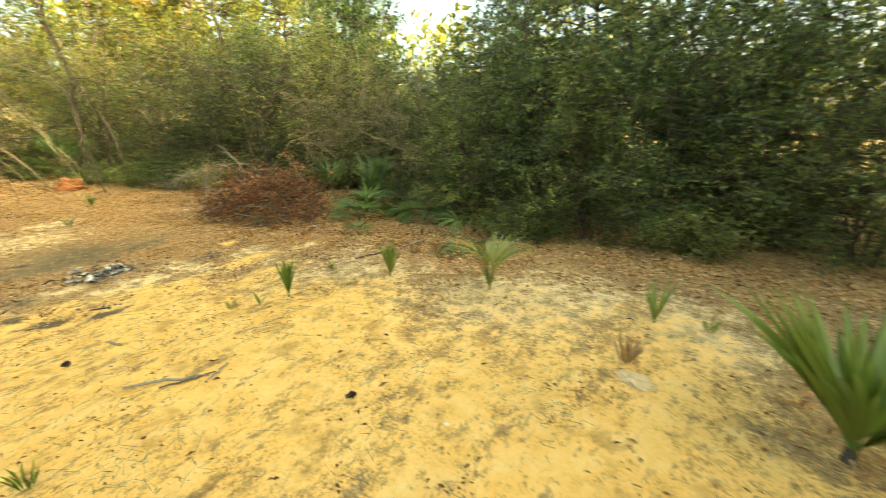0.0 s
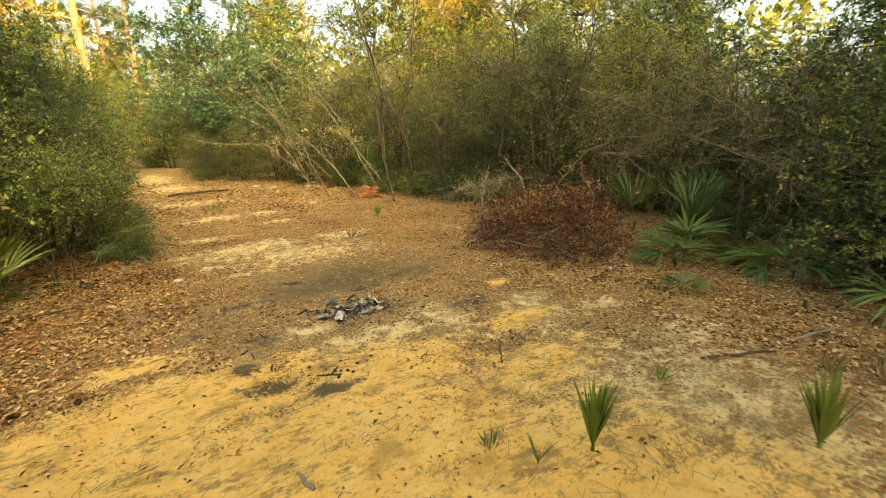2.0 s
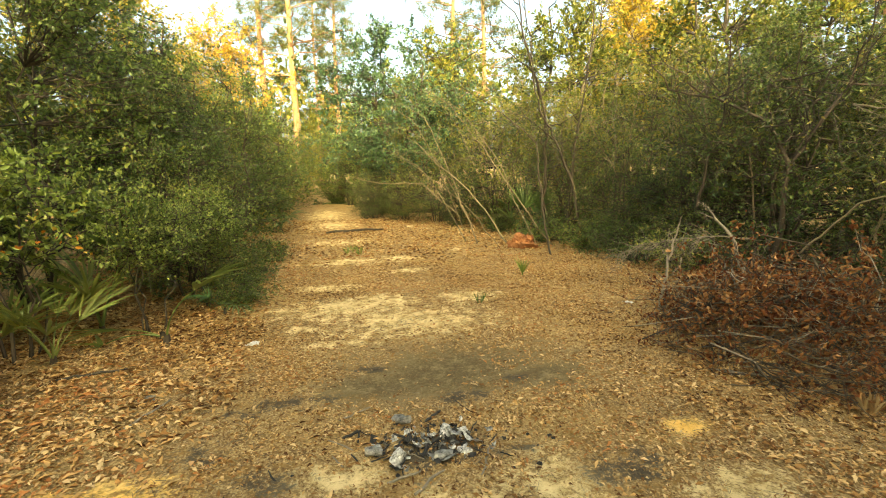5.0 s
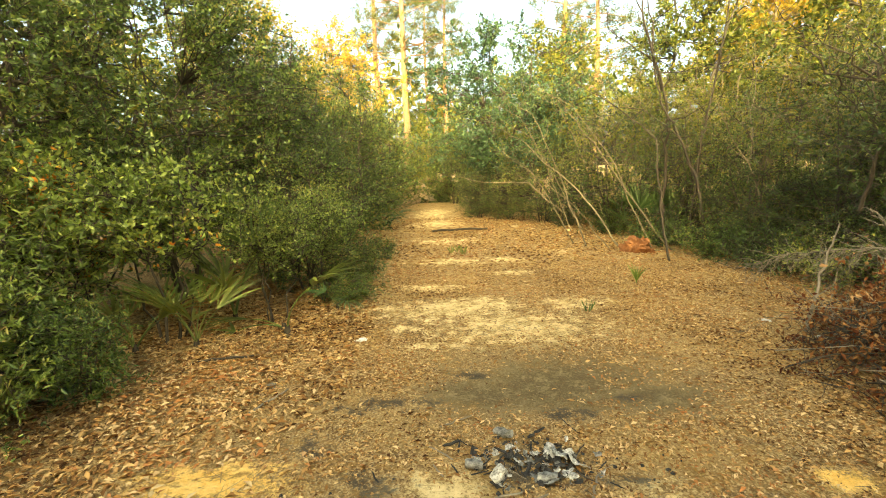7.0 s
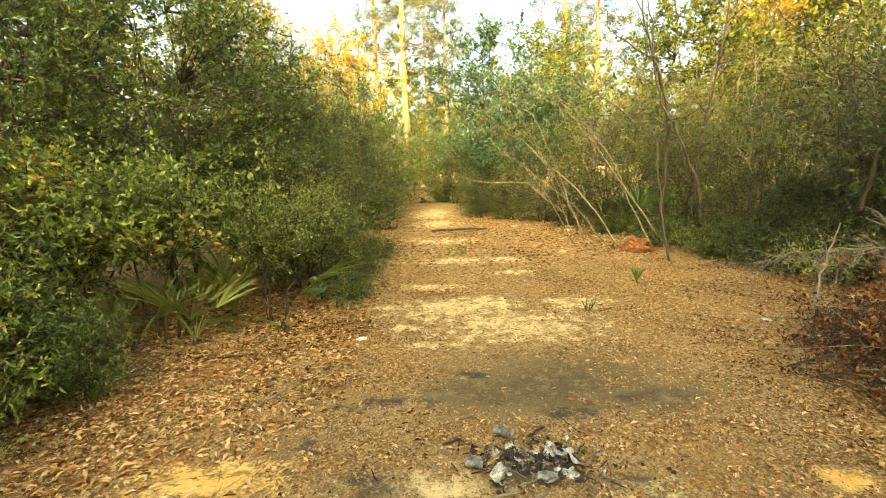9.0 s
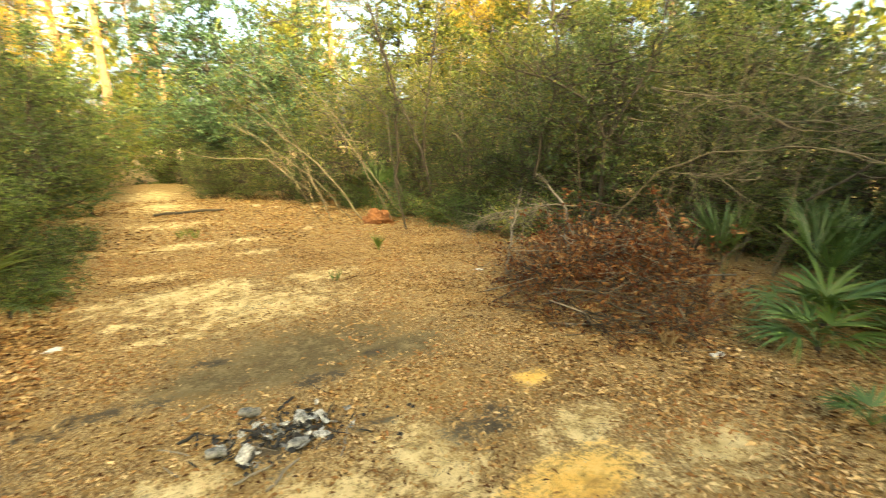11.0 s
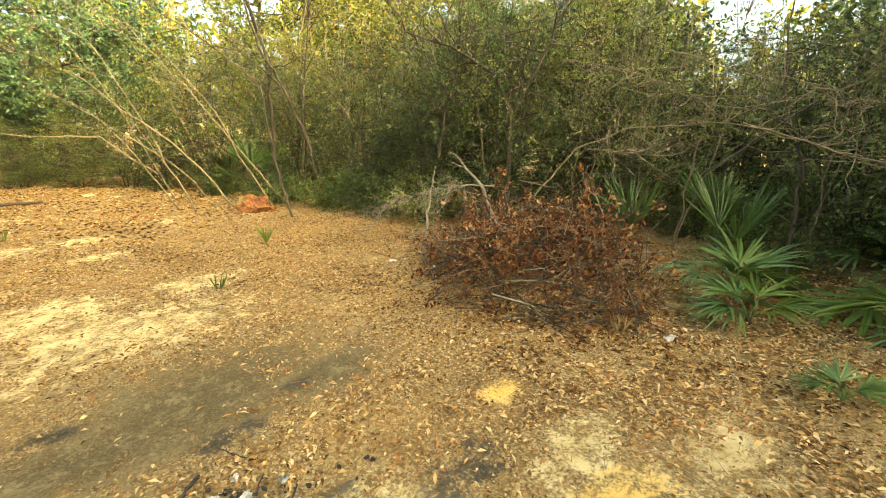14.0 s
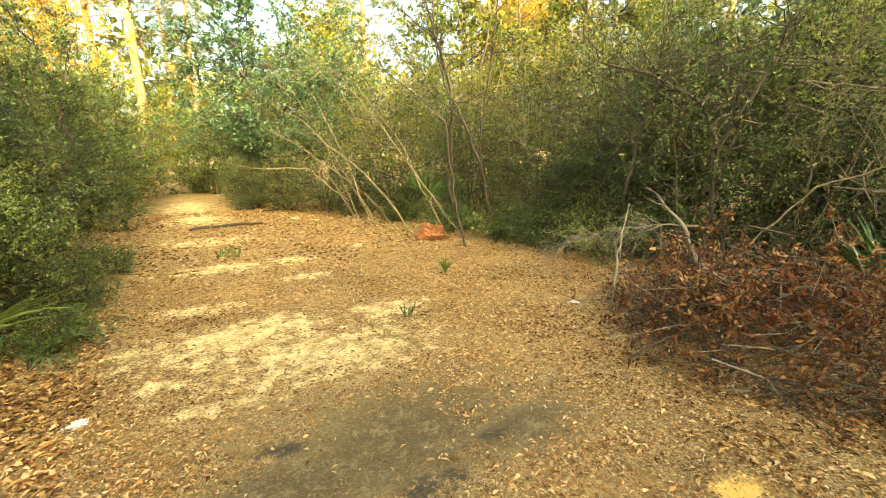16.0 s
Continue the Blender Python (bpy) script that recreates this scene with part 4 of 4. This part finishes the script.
sapling("dead_branch", "bare branch arching low over the palmettos", [[(4.4, 3.9, 0.7), (4.52, 3.53, 1.2), (4.68, 3.08, 1.41), (4.72, 2.29, 1.46), (4.71, 1.61, 1.29), (4.68, 1.11, 1.12)], [(4.67, 3.48, 1.2), (4.74, 3.16, 1.17), (4.81, 2.81, 1.14)], [(4.74, 2.16, 1.46), (4.6, 1.63, 1.3), (4.5, 1.05, 1.12), (4.47, 0.74, 0.83)]],
        (0.0095, 0.006, 0.007), PALEBARK, 34, 0.75)
sapling("dead_branch", "bare grey branch hanging from the shrubs", [[(5.6, 4.4, 2.1), (4.67, 3.79, 2.07), (4.66, 3.28, 1.96), (4.7, 2.82, 1.81), (4.74, 2.4, 1.6)], [(6.4, 3.4, 2.3), (5.6, 2.3, 1.9), (4.9, 1.6, 1.7)]], (0.011, 0.009), PALEBARK, 36, 0.8)
sapling("dead_branch", "dark bare trunk leaning over the undergrowth", [[(5.9, 2.7, 0.9), (6.16, 1.98, 1.55), (6.22, 1.62, 1.84), (6.23, 1.35, 2.2), (6.3, 1.16, 2.6)]], (0.016,), BARK, 12, 0.7)
sapling("shrub_tree", "small dark crooked tree behind the brush heap", [[(5.3, 4.9, -0.05), (5.26, 4.85, 1.0), (5.26, 4.85, 1.57), (5.05, 4.96, 2.02), (4.63, 5.32, 2.34), (4.25, 5.71, 2.49)], [(5.27, 4.84, 1.47), (5.43, 4.74, 1.9), (5.61, 4.53, 2.4), (5.7, 4.4, 3.2)], [(4.79, 5.67, 1.0), (4.78, 5.53, 1.68), (4.77, 5.33, 2.11), (4.65, 5.22, 3.0)]],
        (0.036, 0.026, 0.022), BARK, 20, 0.9, 4, OLIVE)
sapling("shrub_tree", "thin bare shrub stem among the palmettos", [[(5.4, 1.74, -0.03), (5.48, 1.76, 0.4), (5.57, 1.79, 1.1), (5.63, 2.03, 1.7), (5.6, 2.1, 2.3)]], (0.024,), BARK, 16, 0.8, 2, OLIVE)


# ---- brush heap ----
def brush_heap():
    ob = thing("brush_heap", "heap of cut branches with dry red-brown leaves", "brush pile", (3.85, 3.65, 0.0))
    g, pale, q = Geo(), Geo(), Geo()
    n = 430
    # an uneven oval mound, highest towards the thicket, with branch ends standing out of it
    a, r = RNG.uniform(0, 6.283, n), RNG.uniform(0, 1, n) ** 0.6
    ux, uy = np.cos(a) * r, np.sin(a) * r
    turn = radians(-28)
    x, y = ux * 0.92, uy * 1.4
    x, y = x * math.cos(turn) - y * math.sin(turn), x * math.sin(turn) + y * math.cos(turn)
    peak = 0.62 + 0.42 * smooth((x - 0.5 * y + 0.5) / 1.1)
    ht = (1 - r ** 2.2) * peak + 0.05
    ht = ht * (0.8 + 0.6 * fuzz(x * 1.6, y * 1.6, 21))
    z = np.maximum(ht, 0.04) * RNG.uniform(0.05, 1.0, n) ** 0.6
    p = np.stack([x, y, z], 1)
    d = unit(np.stack([np.cos(a + 0.8), np.sin(a + 0.8), RNG.normal(0.15, 0.4, n)], 1) + RNG.normal(size=(n, 3)) * 0.6)
    leafy = smooth((z - 0.1) / 0.4) * 0.7 + 0.3
    for i in range(n):
        ln = RNG.uniform(0.3, 1.1) if i % 6 else RNG.uniform(1.0, 1.7)
        e, b0 = p[i] + d[i] * ln * 0.5, p[i] - d[i] * ln * 0.5
        line = bent(b0, e, 6, 0.09)
        line[:, 2] = np.maximum(line[:, 2], 0.008)
        tube(pale if i % 5 == 0 else g, line, (RNG.uniform(0.0025, 0.008), 0.0015), 4)
        k = 6
        st = line[RNG.integers(1, 6, k)]
        en = st + unit(d[i] + RNG.normal(size=(k, 3)) * 0.8) * RNG.uniform(0.08, 0.32, (k, 1))
        en[:, 2] = np.maximum(en[:, 2], 0.02)
        sticks(pale if i % 4 == 0 else g, st, en, np.full(k, 0.0028), np.full(k, 0.001))
        m = int(6.5 * leafy[i] * RNG.uniform(0.3, 1.3)) + 1
        t = RNG.uniform(0.2, 1.05, (k, m, 1))
        lp = (st[:, None] + (en - st)[:, None] * t).reshape(-1, 3) + RNG.normal(size=(k * m, 3)) * 0.015
        lp[:, 2] = np.maximum(lp[:, 2], 0.015)
        leaves(q, lp, RNG.normal(size=lp.shape) - [0, 0, 0.4], 0.05 * RNG.uniform(0.6, 1.3, len(lp)), 0.024 * RNG.uniform(0.7, 1.2, len(lp)), False, 0.4)
    tagged(part("twig_mass", g.mesh("twig_mass", BARK), ob), kind="stuff")
    tagged(part("dead_twig_mass", pale.mesh("dead_twig_mass", DEADWOOD), ob, "bare weathered grey twigs"), kind="stuff")
    tagged(part("dry_foliage", q.mesh("dry_foliage", DRYLEAF), ob, "dry red-brown leaves"), kind="stuff")


brush_heap()


# ---- litter on the ground ----
def litter_points(n, x0, x1, y0, y1, keep):
    x, y = RNG.uniform(x0, x1, n), RNG.uniform(y0, y1, n)
    sand, pale, ash, coal = ground_masks(x, y)
    bare = np.clip(sand * 1.0 + pale * 0.8 + ash * 1.0 + coal * 0.9 + 0.22 + 0.25 * fuzz(x * 1.5, y * 1.5, 31), 0, 1)
    ok = RNG.uniform(0, 1, n) < np.maximum(1 - bare, keep)
    return x[ok], y[ok]


def leaf_litter():
    g = Geo()
    for n, box, size in ((95000, (-3.6, 6.0, -1.5, 8.0), 0.028), (52000, (-3.6, 6.0, -1.5, 8.0), 0.042), (20000, (-3.5, 6.5, 8.0, 15.0), 0.07), (15000, (-0.5, 5.5, -6.0, -0.5), 0.055), (12000, (-3.8, -0.7, 1.8, 7.0), 0.064), (10000, (2.2, 6.2, -1.0, 3.4), 0.05), (26000, (-0.8, 3.2, 1.0, 7.0), 0.02)):
        x, y = litter_points(n, *box, 0.02)
        m = len(x)
        pos = np.stack([x, y, ground_z(x, y) + RNG.uniform(0.004, 0.022, m)], 1)
        a = RNG.uniform(0, 6.283, m)
        along = np.stack([np.cos(a), np.sin(a), RNG.normal(0, 0.22, m)], 1)
        face = np.array([0, 0, 1.0]) + RNG.normal(size=(m, 3)) * 0.3
        leaves(g, pos, along, size * RNG.uniform(0.5, 1.35, m), size * 0.45 * RNG.uniform(0.6, 1.2, m), False, 0.35, face)
    tagged(new("leaf_litter", g.mesh("leaf_litter", LITTER)), "brown and tan fallen leaves covering the ground", "leaf litter", kind="stuff")


def twig_litter():
    g = Geo()
    cx, cy = RNG.uniform(-3.5, 4.5, 330), RNG.uniform(-5.0, 7.5, 330)
    k = RNG.integers(4, 34, 330)
    x, y = np.repeat(cx, k), np.repeat(cy, k)
    # matted drifts of needles on the sand
    for px, py, m in ((-0.15, -0.09, 150), (0.62, -0.04, 130), (-0.44, -2.24, 70), (1.3, 0.3, 80), (0.9, 0.9, 70), (-1.6, -0.6, 60), (-0.2, 1.9, 70), (1.6, -0.1, 70)):
        x, y = np.concatenate([x, np.full(m, px)]), np.concatenate([y, np.full(m, py)])
    n = len(x)
    x, y = x + RNG.normal(size=n) * 0.17, y + RNG.normal(size=n) * 0.09
    a, ln = RNG.normal(0.5, 1.1, n), RNG.uniform(0.03, 0.16, n) * RNG.uniform(0.4, 1, n)
    p = np.stack([x, y, ground_z(x, y) + 0.012], 1)
    e = np.stack([x + np.cos(a) * ln, y + np.sin(a) * ln, np.zeros(n)], 1)
    e[:, 2] = ground_z(e[:, 0], e[:, 1]) + RNG.uniform(0.006, 0.03, n)
    sticks(g, p, e, RNG.uniform(0.0008, 0.0022, n), np.full(n, 0.0007))
    tagged(new("twig_litter", g.mesh("twig_litter", PALEBARK)), "thin brown twigs and pine needles strewn on sand", "twigs", kind="stuff")


def sand_litter():
    """Single brown leaves and crumbs blown into loose drifts on the bare sand."""
    g = Geo()
    cx, cy = RNG.uniform(-3.3, 2.4, 190), RNG.uniform(-4.2, 2.4, 190)
    k = (RNG.uniform(0.1, 1, 190) ** 2.2 * 60).astype(int) + 1
    x, y = np.repeat(cx, k), np.repeat(cy, k)
    n = len(x)
    x, y = x + RNG.normal(size=n) * 0.16, y + RNG.normal(size=n) * 0.09
    a = RNG.uniform(0, 6.283, n)
    pos = np.stack([x, y, ground_z(x, y) + RNG.uniform(0.008, 0.02, n)], 1)
    along = np.stack([np.cos(a), np.sin(a), RNG.normal(0, 0.25, n)], 1)
    face = np.array([0, 0, 1.0]) + RNG.normal(size=(n, 3)) * 0.35
    leaves(g, pos, along, RNG.uniform(0.008, 0.05, n), RNG.uniform(0.004, 0.018, n), False, 0.4, face)
    tagged(new("sand_litter", g.mesh("sand_litter", LITTER)), "dry brown leaves and crumbs scattered on sand", "leaf litter", kind="stuff")


leaf_litter()
twig_litter()
sand_litter()


# ---- fire place and small things ----
def gz(x, y, up=0.0):
    return (x, y, float(ground_z(x, y)) + up)


def crushed_can(x, y, r=0.033, h=0.12, crush=0.5, lay=85, turn=0, mat=ASHWHITE, label="crushed burnt drink can, whitened by fire"):
    """A drink can: dented wall, recessed lid and base rim."""
    ob = thing("drink_can", label, "can", gz(x, y, r * 0.75))
    g, n, rings = Geo(), 18, 13
    ph = RNG.uniform(0, 6.28, 4)
    zs = np.concatenate([[0.0, 0.004], np.linspace(0.012, h - 0.012, rings - 4), [h - 0.004, h]])
    rr = np.concatenate([[r * 0.78, r * 0.86], np.full(rings - 4, r), [r * 0.86, r * 0.80]])
    ang = np.arange(n) * 2 * np.pi / n
    A, Z = np.meshgrid(ang, zs)
    R = rr[:, None] * (1 - crush * 0.45 * np.clip(np.sin(A * 1.0 + ph[0]) * np.sin(Z / h * 5 + ph[1]), 0, 1) - crush * 0.2 * np.sin(A * 3 + ph[2]) * np.sin(Z / h * 11 + ph[3]))
    v = np.stack([R * np.cos(A), R * np.sin(A) * (1 - crush * 0.35), Z - h / 2 + 0.012 * crush * np.cos(A + ph[0])], -1)
    i, j = np.arange(rings - 1)[:, None] * n, np.arange(n)[None]
    k = (j + 1) % n
    g.add(v, np.stack([i + j, i + k, i + n + k, i + n + j], -1).reshape(-1, 4))
    part("wall", g.mesh("wall", mat, True), ob).matrix_basis = pose(0, 0, 0, lay, 0, turn)
    for name, row, dz in (("lid", rings - 1, -0.004), ("base", 0, 0.006)):
        q = Geo()
        rim = v[row]
        c = rim.mean(0) + [0, 0, dz]
        inner = c + (rim - c) * 0.85 + [0, 0, dz]
        q.add(np.concatenate([rim, inner]), np.stack([np.arange(n), (np.arange(n) + 1) % n, (np.arange(n) + 1) % n + n, np.arange(n) + n], -1))
        q.add(np.concatenate([inner, c[None] + [0, 0, dz * 0.5]]), np.stack([np.arange(n), (np.arange(n) + 1) % n, np.full(n, n)], -1))
        part(name, q.mesh(name, mat, True), ob).matrix_basis = pose(0, 0, 0, lay, 0, turn)
    return ob


def crumpled(name, label, category, x, y, size, flat, mat, rough=0.35, seed=0, sink=0.1, group=""):
    """A crumpled or broken lump: a fine ball pushed in and creased by noise."""
    bm = bmesh.new()
    bmesh.ops.create_icosphere(bm, subdivisions=3 if max(size) < 0.03 else 4, radius=1.0)
    for v in bm.verts:
        c = v.co.copy()
        k = 1 + rough * noise.noise(c * 1.7 + Vector((seed * 3.1, 0, 0))) + rough * 0.8 * abs(noise.noise(c * 4.3 + Vector((0, seed * 2.3, 0)))) + rough * 0.45 * abs(noise.noise(c * 9 + Vector((seed, 0, 1))))
        v.co = Vector((c.x * k * size[0], c.y * k * size[1], c.z * k * flat))
    me = bpy.data.meshes.new(name)
    bm.to_mesh(me)
    bm.free()
    me.materials.append(mat)
    ob = tagged(new(name, me), label, category, group)
    ob.matrix_basis = pose(*gz(x, y, flat * (1 - sink * 2)), 0, 0, seed * 47)
    return ob


def stick(name, label, x, y, ln, r, turn, mat, rise=0.0, wob=0.05, category="stick"):
    g = Geo()
    a = bent((-ln / 2, 0, 0), (ln / 2, 0, rise), 7, wob)
    a[:, 2] = np.abs(a[:, 2] - a[0, 2]) * 0.5 + np.linspace(0, rise, 7)
    tube(g, a, r * np.array([0.85, 1, 0.95, 1.02, 0.9, 0.8, 0.55]), 7)
    g.add(np.concatenate([a[:1], g.v[0].reshape(-1, 3)[:7]]), np.stack([np.zeros(7, int), np.arange(7) + 1, (np.arange(7) + 1) % 7 + 1], -1))
    ob = tagged(new(name, g.mesh(name, mat, True)), label, category)
    ob.matrix_basis = pose(*gz(x, y, r * 0.7), 0, 0, turn)
    return ob


def flake(name, label, category, x, y, r, mat, seed, up=0.0, group=""):
    """A torn, curled flake of burnt metal with ragged edges and two faces."""
    bm = bmesh.new()
    bmesh.ops.create_grid(bm, x_segments=7, y_segments=7, size=1.0)
    for v in bm.verts:
        c = v.co.copy()
        a = math.atan2(c.y, c.x)
        edge = 1 + 0.35 * noise.noise(Vector((math.cos(a) * 1.6, math.sin(a) * 1.6, seed * 1.7)))
        z = 0.45 * noise.noise(Vector((c.x * 1.3, c.y * 1.3, seed * 2.1))) + 0.35 * abs(noise.noise(Vector((c.x * 3, c.y * 3, seed)))) + 0.35 * c.x * c.x
        v.co = Vector((c.x * edge * r, c.y * edge * r * 0.7, z * r))
    low = min(v.co.z for v in bm.verts)
    bmesh.ops.solidify(bm, geom=bm.faces[:], thickness=0.0012)
    me = bpy.data.meshes.new(name)
    bm.to_mesh(me)
    bm.free()
    me.materials.append(mat)
    ob = tagged(new(name, me), label, category, group)
    ob.matrix_basis = pose(*gz(x, y, up - low * 0.7 + 0.002), RNG.uniform(-35, 35), RNG.uniform(-35, 35), seed * 61)
    return ob


crushed_can(0.37, 3.08, 0.034, 0.11, 0.7, 75, 40, ASHGREY, "crushed sooty drink can at the fire place")
crushed_can(0.29, 2.70, 0.036, 0.09, 0.35, 60, 120, ASHWHITE)
crushed_can(0.17, 2.79, 0.031, 0.10, 0.5, 85, 70, ASHGREY, "sooty open drink can lying in ash")
crushed_can(0.60, 2.88, 0.033, 0.10, 0.8, 80, 155, ASHWHITE)
crushed_can(0.53, 2.66, 0.033, 0.10, 0.7, 85, 80, ASHGREY, "crushed sooty drink can in the fire heap")
flake("crumpled_foil", "crumpled whitened foil at the fire place", "foil", 0.72, 2.78, 0.075, ASHWHITE, 2)
flake("crumpled_foil", "crumpled whitened foil at the fire place", "foil", 0.63, 2.84, 0.05, ASHWHITE, 12, 0.02)
flake("crumpled_foil", "crumpled grey foil in the ash", "foil", 0.53, 2.65, 0.07, ASHGREY, 5)
crumpled("crumpled_foil", "small crumpled foil piece in the ash", "foil", 0.66, 2.68, (0.035, 0.025), 0.015, ASHWHITE, 0.6, 7)
for x, y, ln, r, t in ((0.57, 3.08, 0.16, 0.022, 30), (0.40, 2.83, 0.2, 0.02, 100), (0.50, 2.80, 0.18, 0.016, 20), (0.35, 2.90, 0.15, 0.018, 150), (0.06, 3.0, 0.14, 0.022, 10), (0.10, 2.97, 0.1, 0.015, 80),
                       (-0.17, 1.79, 0.2, 0.016, 165), (-0.12, 1.83, 0.12, 0.014, 30), (-0.56, 2.50, 0.14, 0.014, 20), (-0.44, 2.16, 0.06, 0.018, 60), (-0.35, 2.72, 0.12, 0.012, 120), (0.45, 2.74, 0.12, 0.02, 60),
                       (-0.5, 2.42, 0.1, 0.013, 90), (0.85, 2.75, 0.1, 0.01, 40)):
    stick("charred_stick", "short black stick charred by a camp fire", x, y, ln * 0.8, r * 0.42, t, CHAR, 0.015, 0.03)
for k in range(130):
    x, y, r = 0.46 + RNG.normal() * 0.16, 2.8 + RNG.normal() * 0.11, RNG.uniform(0.007, 0.021)
    flake("foil_scrap", "small grey burnt scrap in the fire place", "scrap", x, y, r * 1.35, (CHAR, ASHGREY, CHAR, ASHWHITE, CHAR)[k % 5], k + 3, RNG.uniform(0, 0.02), group="burnt scraps of the fire place")
for k in range(34):
    x, y = 0.45 + RNG.normal() * 0.2, 2.8 + RNG.normal() * 0.12
    stick("charred_twig", "thin blackened twig among burnt scraps", x, y, RNG.uniform(0.05, 0.2), RNG.uniform(0.002, 0.005), RNG.uniform(0, 180), (CHAR, CHAR, DEADWOOD)[k % 3], RNG.uniform(0.0, 0.03))
for k in range(80):
    cx, cy, sd = ((0.48, 2.8, 0.15), (-0.45, 2.5, 0.18), (-0.1, 1.85, 0.12), (0.95, 2.7, 0.2))[k % 4]
    x, y = cx + RNG.normal() * sd, cy + RNG.normal() * sd * 0.7
    r = RNG.uniform(0.005, 0.013)
    crumpled("charcoal_lump", "small black lump of charcoal on ash", "charcoal", x, y, (r, r * 0.8), r * 0.6, CHAR, 0.5, k, group="charcoal of the fire place")
for x, y, ln, r, t, mat in ((0.42, 2.48, 0.22, 0.008, 35, DEADWOOD), (0.30, 2.55, 0.18, 0.007, 10, DEADWOOD), (0.75, 2.58, 0.25, 0.006, 60, DEADWOOD), (-0.66, 0.84, 0.13, 0.011, 105, DEADWOOD), (0.1, 3.25, 0.25, 0.005, 25, DEADWOOD),
                            (-0.96, -0.1, 0.45, 0.009, -50, DEADWOOD), (-0.78, -0.3, 0.2, 0.008, 10, DEADWOOD), (-0.9, -0.2, 0.3, 0.006, -35, BARK), (-1.2, 3.6, 0.35, 0.008, 60, DEADWOOD), (1.9, 0.2, 0.5, 0.01, -30, BARK), (2.6, 0.1, 0.7, 0.012, -15, DEADWOOD),
                            (0.63, 12.05, 1.4, 0.03, 5, BARK), (-1.85, 4.35, 0.5, 0.012, 10, BARK), (2.9, 3.1, 0.35, 0.01, -40, DEADWOOD), (0.9, 1.3, 0.3, 0.006, 50, BARK)):
    stick("fallen_stick", "weathered fallen stick lying on the ground", x, y, ln, r, t, mat, 0.01)


def pine_cone(x, y, s=1.0):
    ob = thing("pine_cone", "small dark open pine cone on sand", "pine cone", gz(x, y, 0.025 * s), group="pine cones")
    core = Geo()
    tube(core, [(0, 0, -0.03 * s), (0, 0, 0), (0, 0, 0.03 * s)], (0.012 * s, 0.006 * s), 7)
    part("core", core.mesh("core", CONE, True), ob).matrix_basis = pose(0, 0, 0, 70, 0, 20)
    g = Geo()
    i = np.arange(60)
    a, z = i * 2.4, (i / 60 - 0.5) * 0.055 * s
    d = np.stack([np.cos(a), np.sin(a), np.full(60, 0.5)], 1)
    leaves(g, np.stack([0 * a, 0 * a, z], 1), d, 0.026 * s * np.sin(0.35 + i / 60 * 2.5), np.full(60, 0.014 * s), True, 0.2, np.tile([0, 0, 1.0], (60, 1)))
    tagged(part("scale_cluster", g.mesh("scale_cluster", CONE), ob), kind="stuff").matrix_basis = pose(0, 0, 0, 70, 0, 20)


for x, y in ((-0.69, -1.18), (-0.99, 0.81), (-1.52, 2.44)):
    pine_cone(x, y)
crumpled("clay_mound", "rust-orange clay heap at the foot of shrubs", "clay heap", 3.65, 8.75, (0.22, 0.18), 0.17, CLAY, 0.6, 3, 0.3)
for x, y, r, k in ((2.30, 8.80, 0.09, 1), (3.2, 11.5, 0.10, 4), (2.08, 12.5, 0.12, 6), (2.4, 12.0, 0.08, 8), (0.13, -2.62, 0.09, 9)):
    crumpled("sand_clod", "pale clod of dry sand on the ground", "clod", x, y, (r, r * 0.7), r * 0.35, ROCK, 0.4, k, 0.3)
for x, y, r, k, lab in ((-0.72, 4.72, 0.06, 1, "scrap of dirty white paper on leaf litter"), (-1.27, 3.83, 0.05, 2, "scrap of pale bark on leaf litter"), (3.29, 4.94, 0.05, 3, "crumpled white litter beside the brush heap"),
                        (3.45, 4.45, 0.05, 4, "crumpled white litter beside the brush heap"), (-0.68, -1.74, 0.018, 5, "tiny white scrap on yellow sand"), (-0.38, 2.55, 0.014, 6, "tiny white scrap near the ash"), (-0.05, 2.35, 0.016, 7, "tiny white scrap near the ash")):
    crumpled("litter_scrap", lab, "litter", x, y, (r * 0.8, r * 0.5), r * 0.18, DEADWOOD if "bark" in lab else PAPER, 0.8, k)
crushed_can(3.34, 2.11, 0.027, 0.11, 0.6, 88, 75, ASHWHITE, "crushed white drink can beside palmetto fronds")


def dry_tuft(x, y, h=0.2, n=24, mat=PALMDRY, label="small dry tan grass tuft"):
    ob = thing("grass_tuft", label, "grass", gz(x, y))
    g = Geo()
    a = RNG.uniform(0, 6.28, n)
    base = np.stack([np.cos(a) * 0.02, np.sin(a) * 0.02, 0 * a], 1)
    leaves(g, base, np.stack([np.cos(a) * 0.35, np.sin(a) * 0.35, np.ones(n)], 1) + RNG.normal(size=(n, 3)) * 0.15, h * RNG.uniform(0.5, 1.1, n), np.full(n, 0.008), True)
    tagged(part("grass", g.mesh("grass", mat), ob), kind="stuff")


for x, y, h in ((0.35, -2.55, 0.2), (3.21, 2.41, 0.16), (2.15, -0.45, 0.2), (2.1, -0.2, 0.15)):
    dry_tuft(x, y, h)
for x, y, h in ((1.09, -3.11, 0.12), (1.25, 0.35, 0.1), (0.52, 8.9, 0.2), (0.3, 9.1, 0.16), (0.1, 0.5, 0.1), (-1.75, -0.3, 0.12), (1.65, 5.4, 0.14)):
    dry_tuft(x, y, h, 14, PALMBRIGHT, "small green grass tuft on the sand")
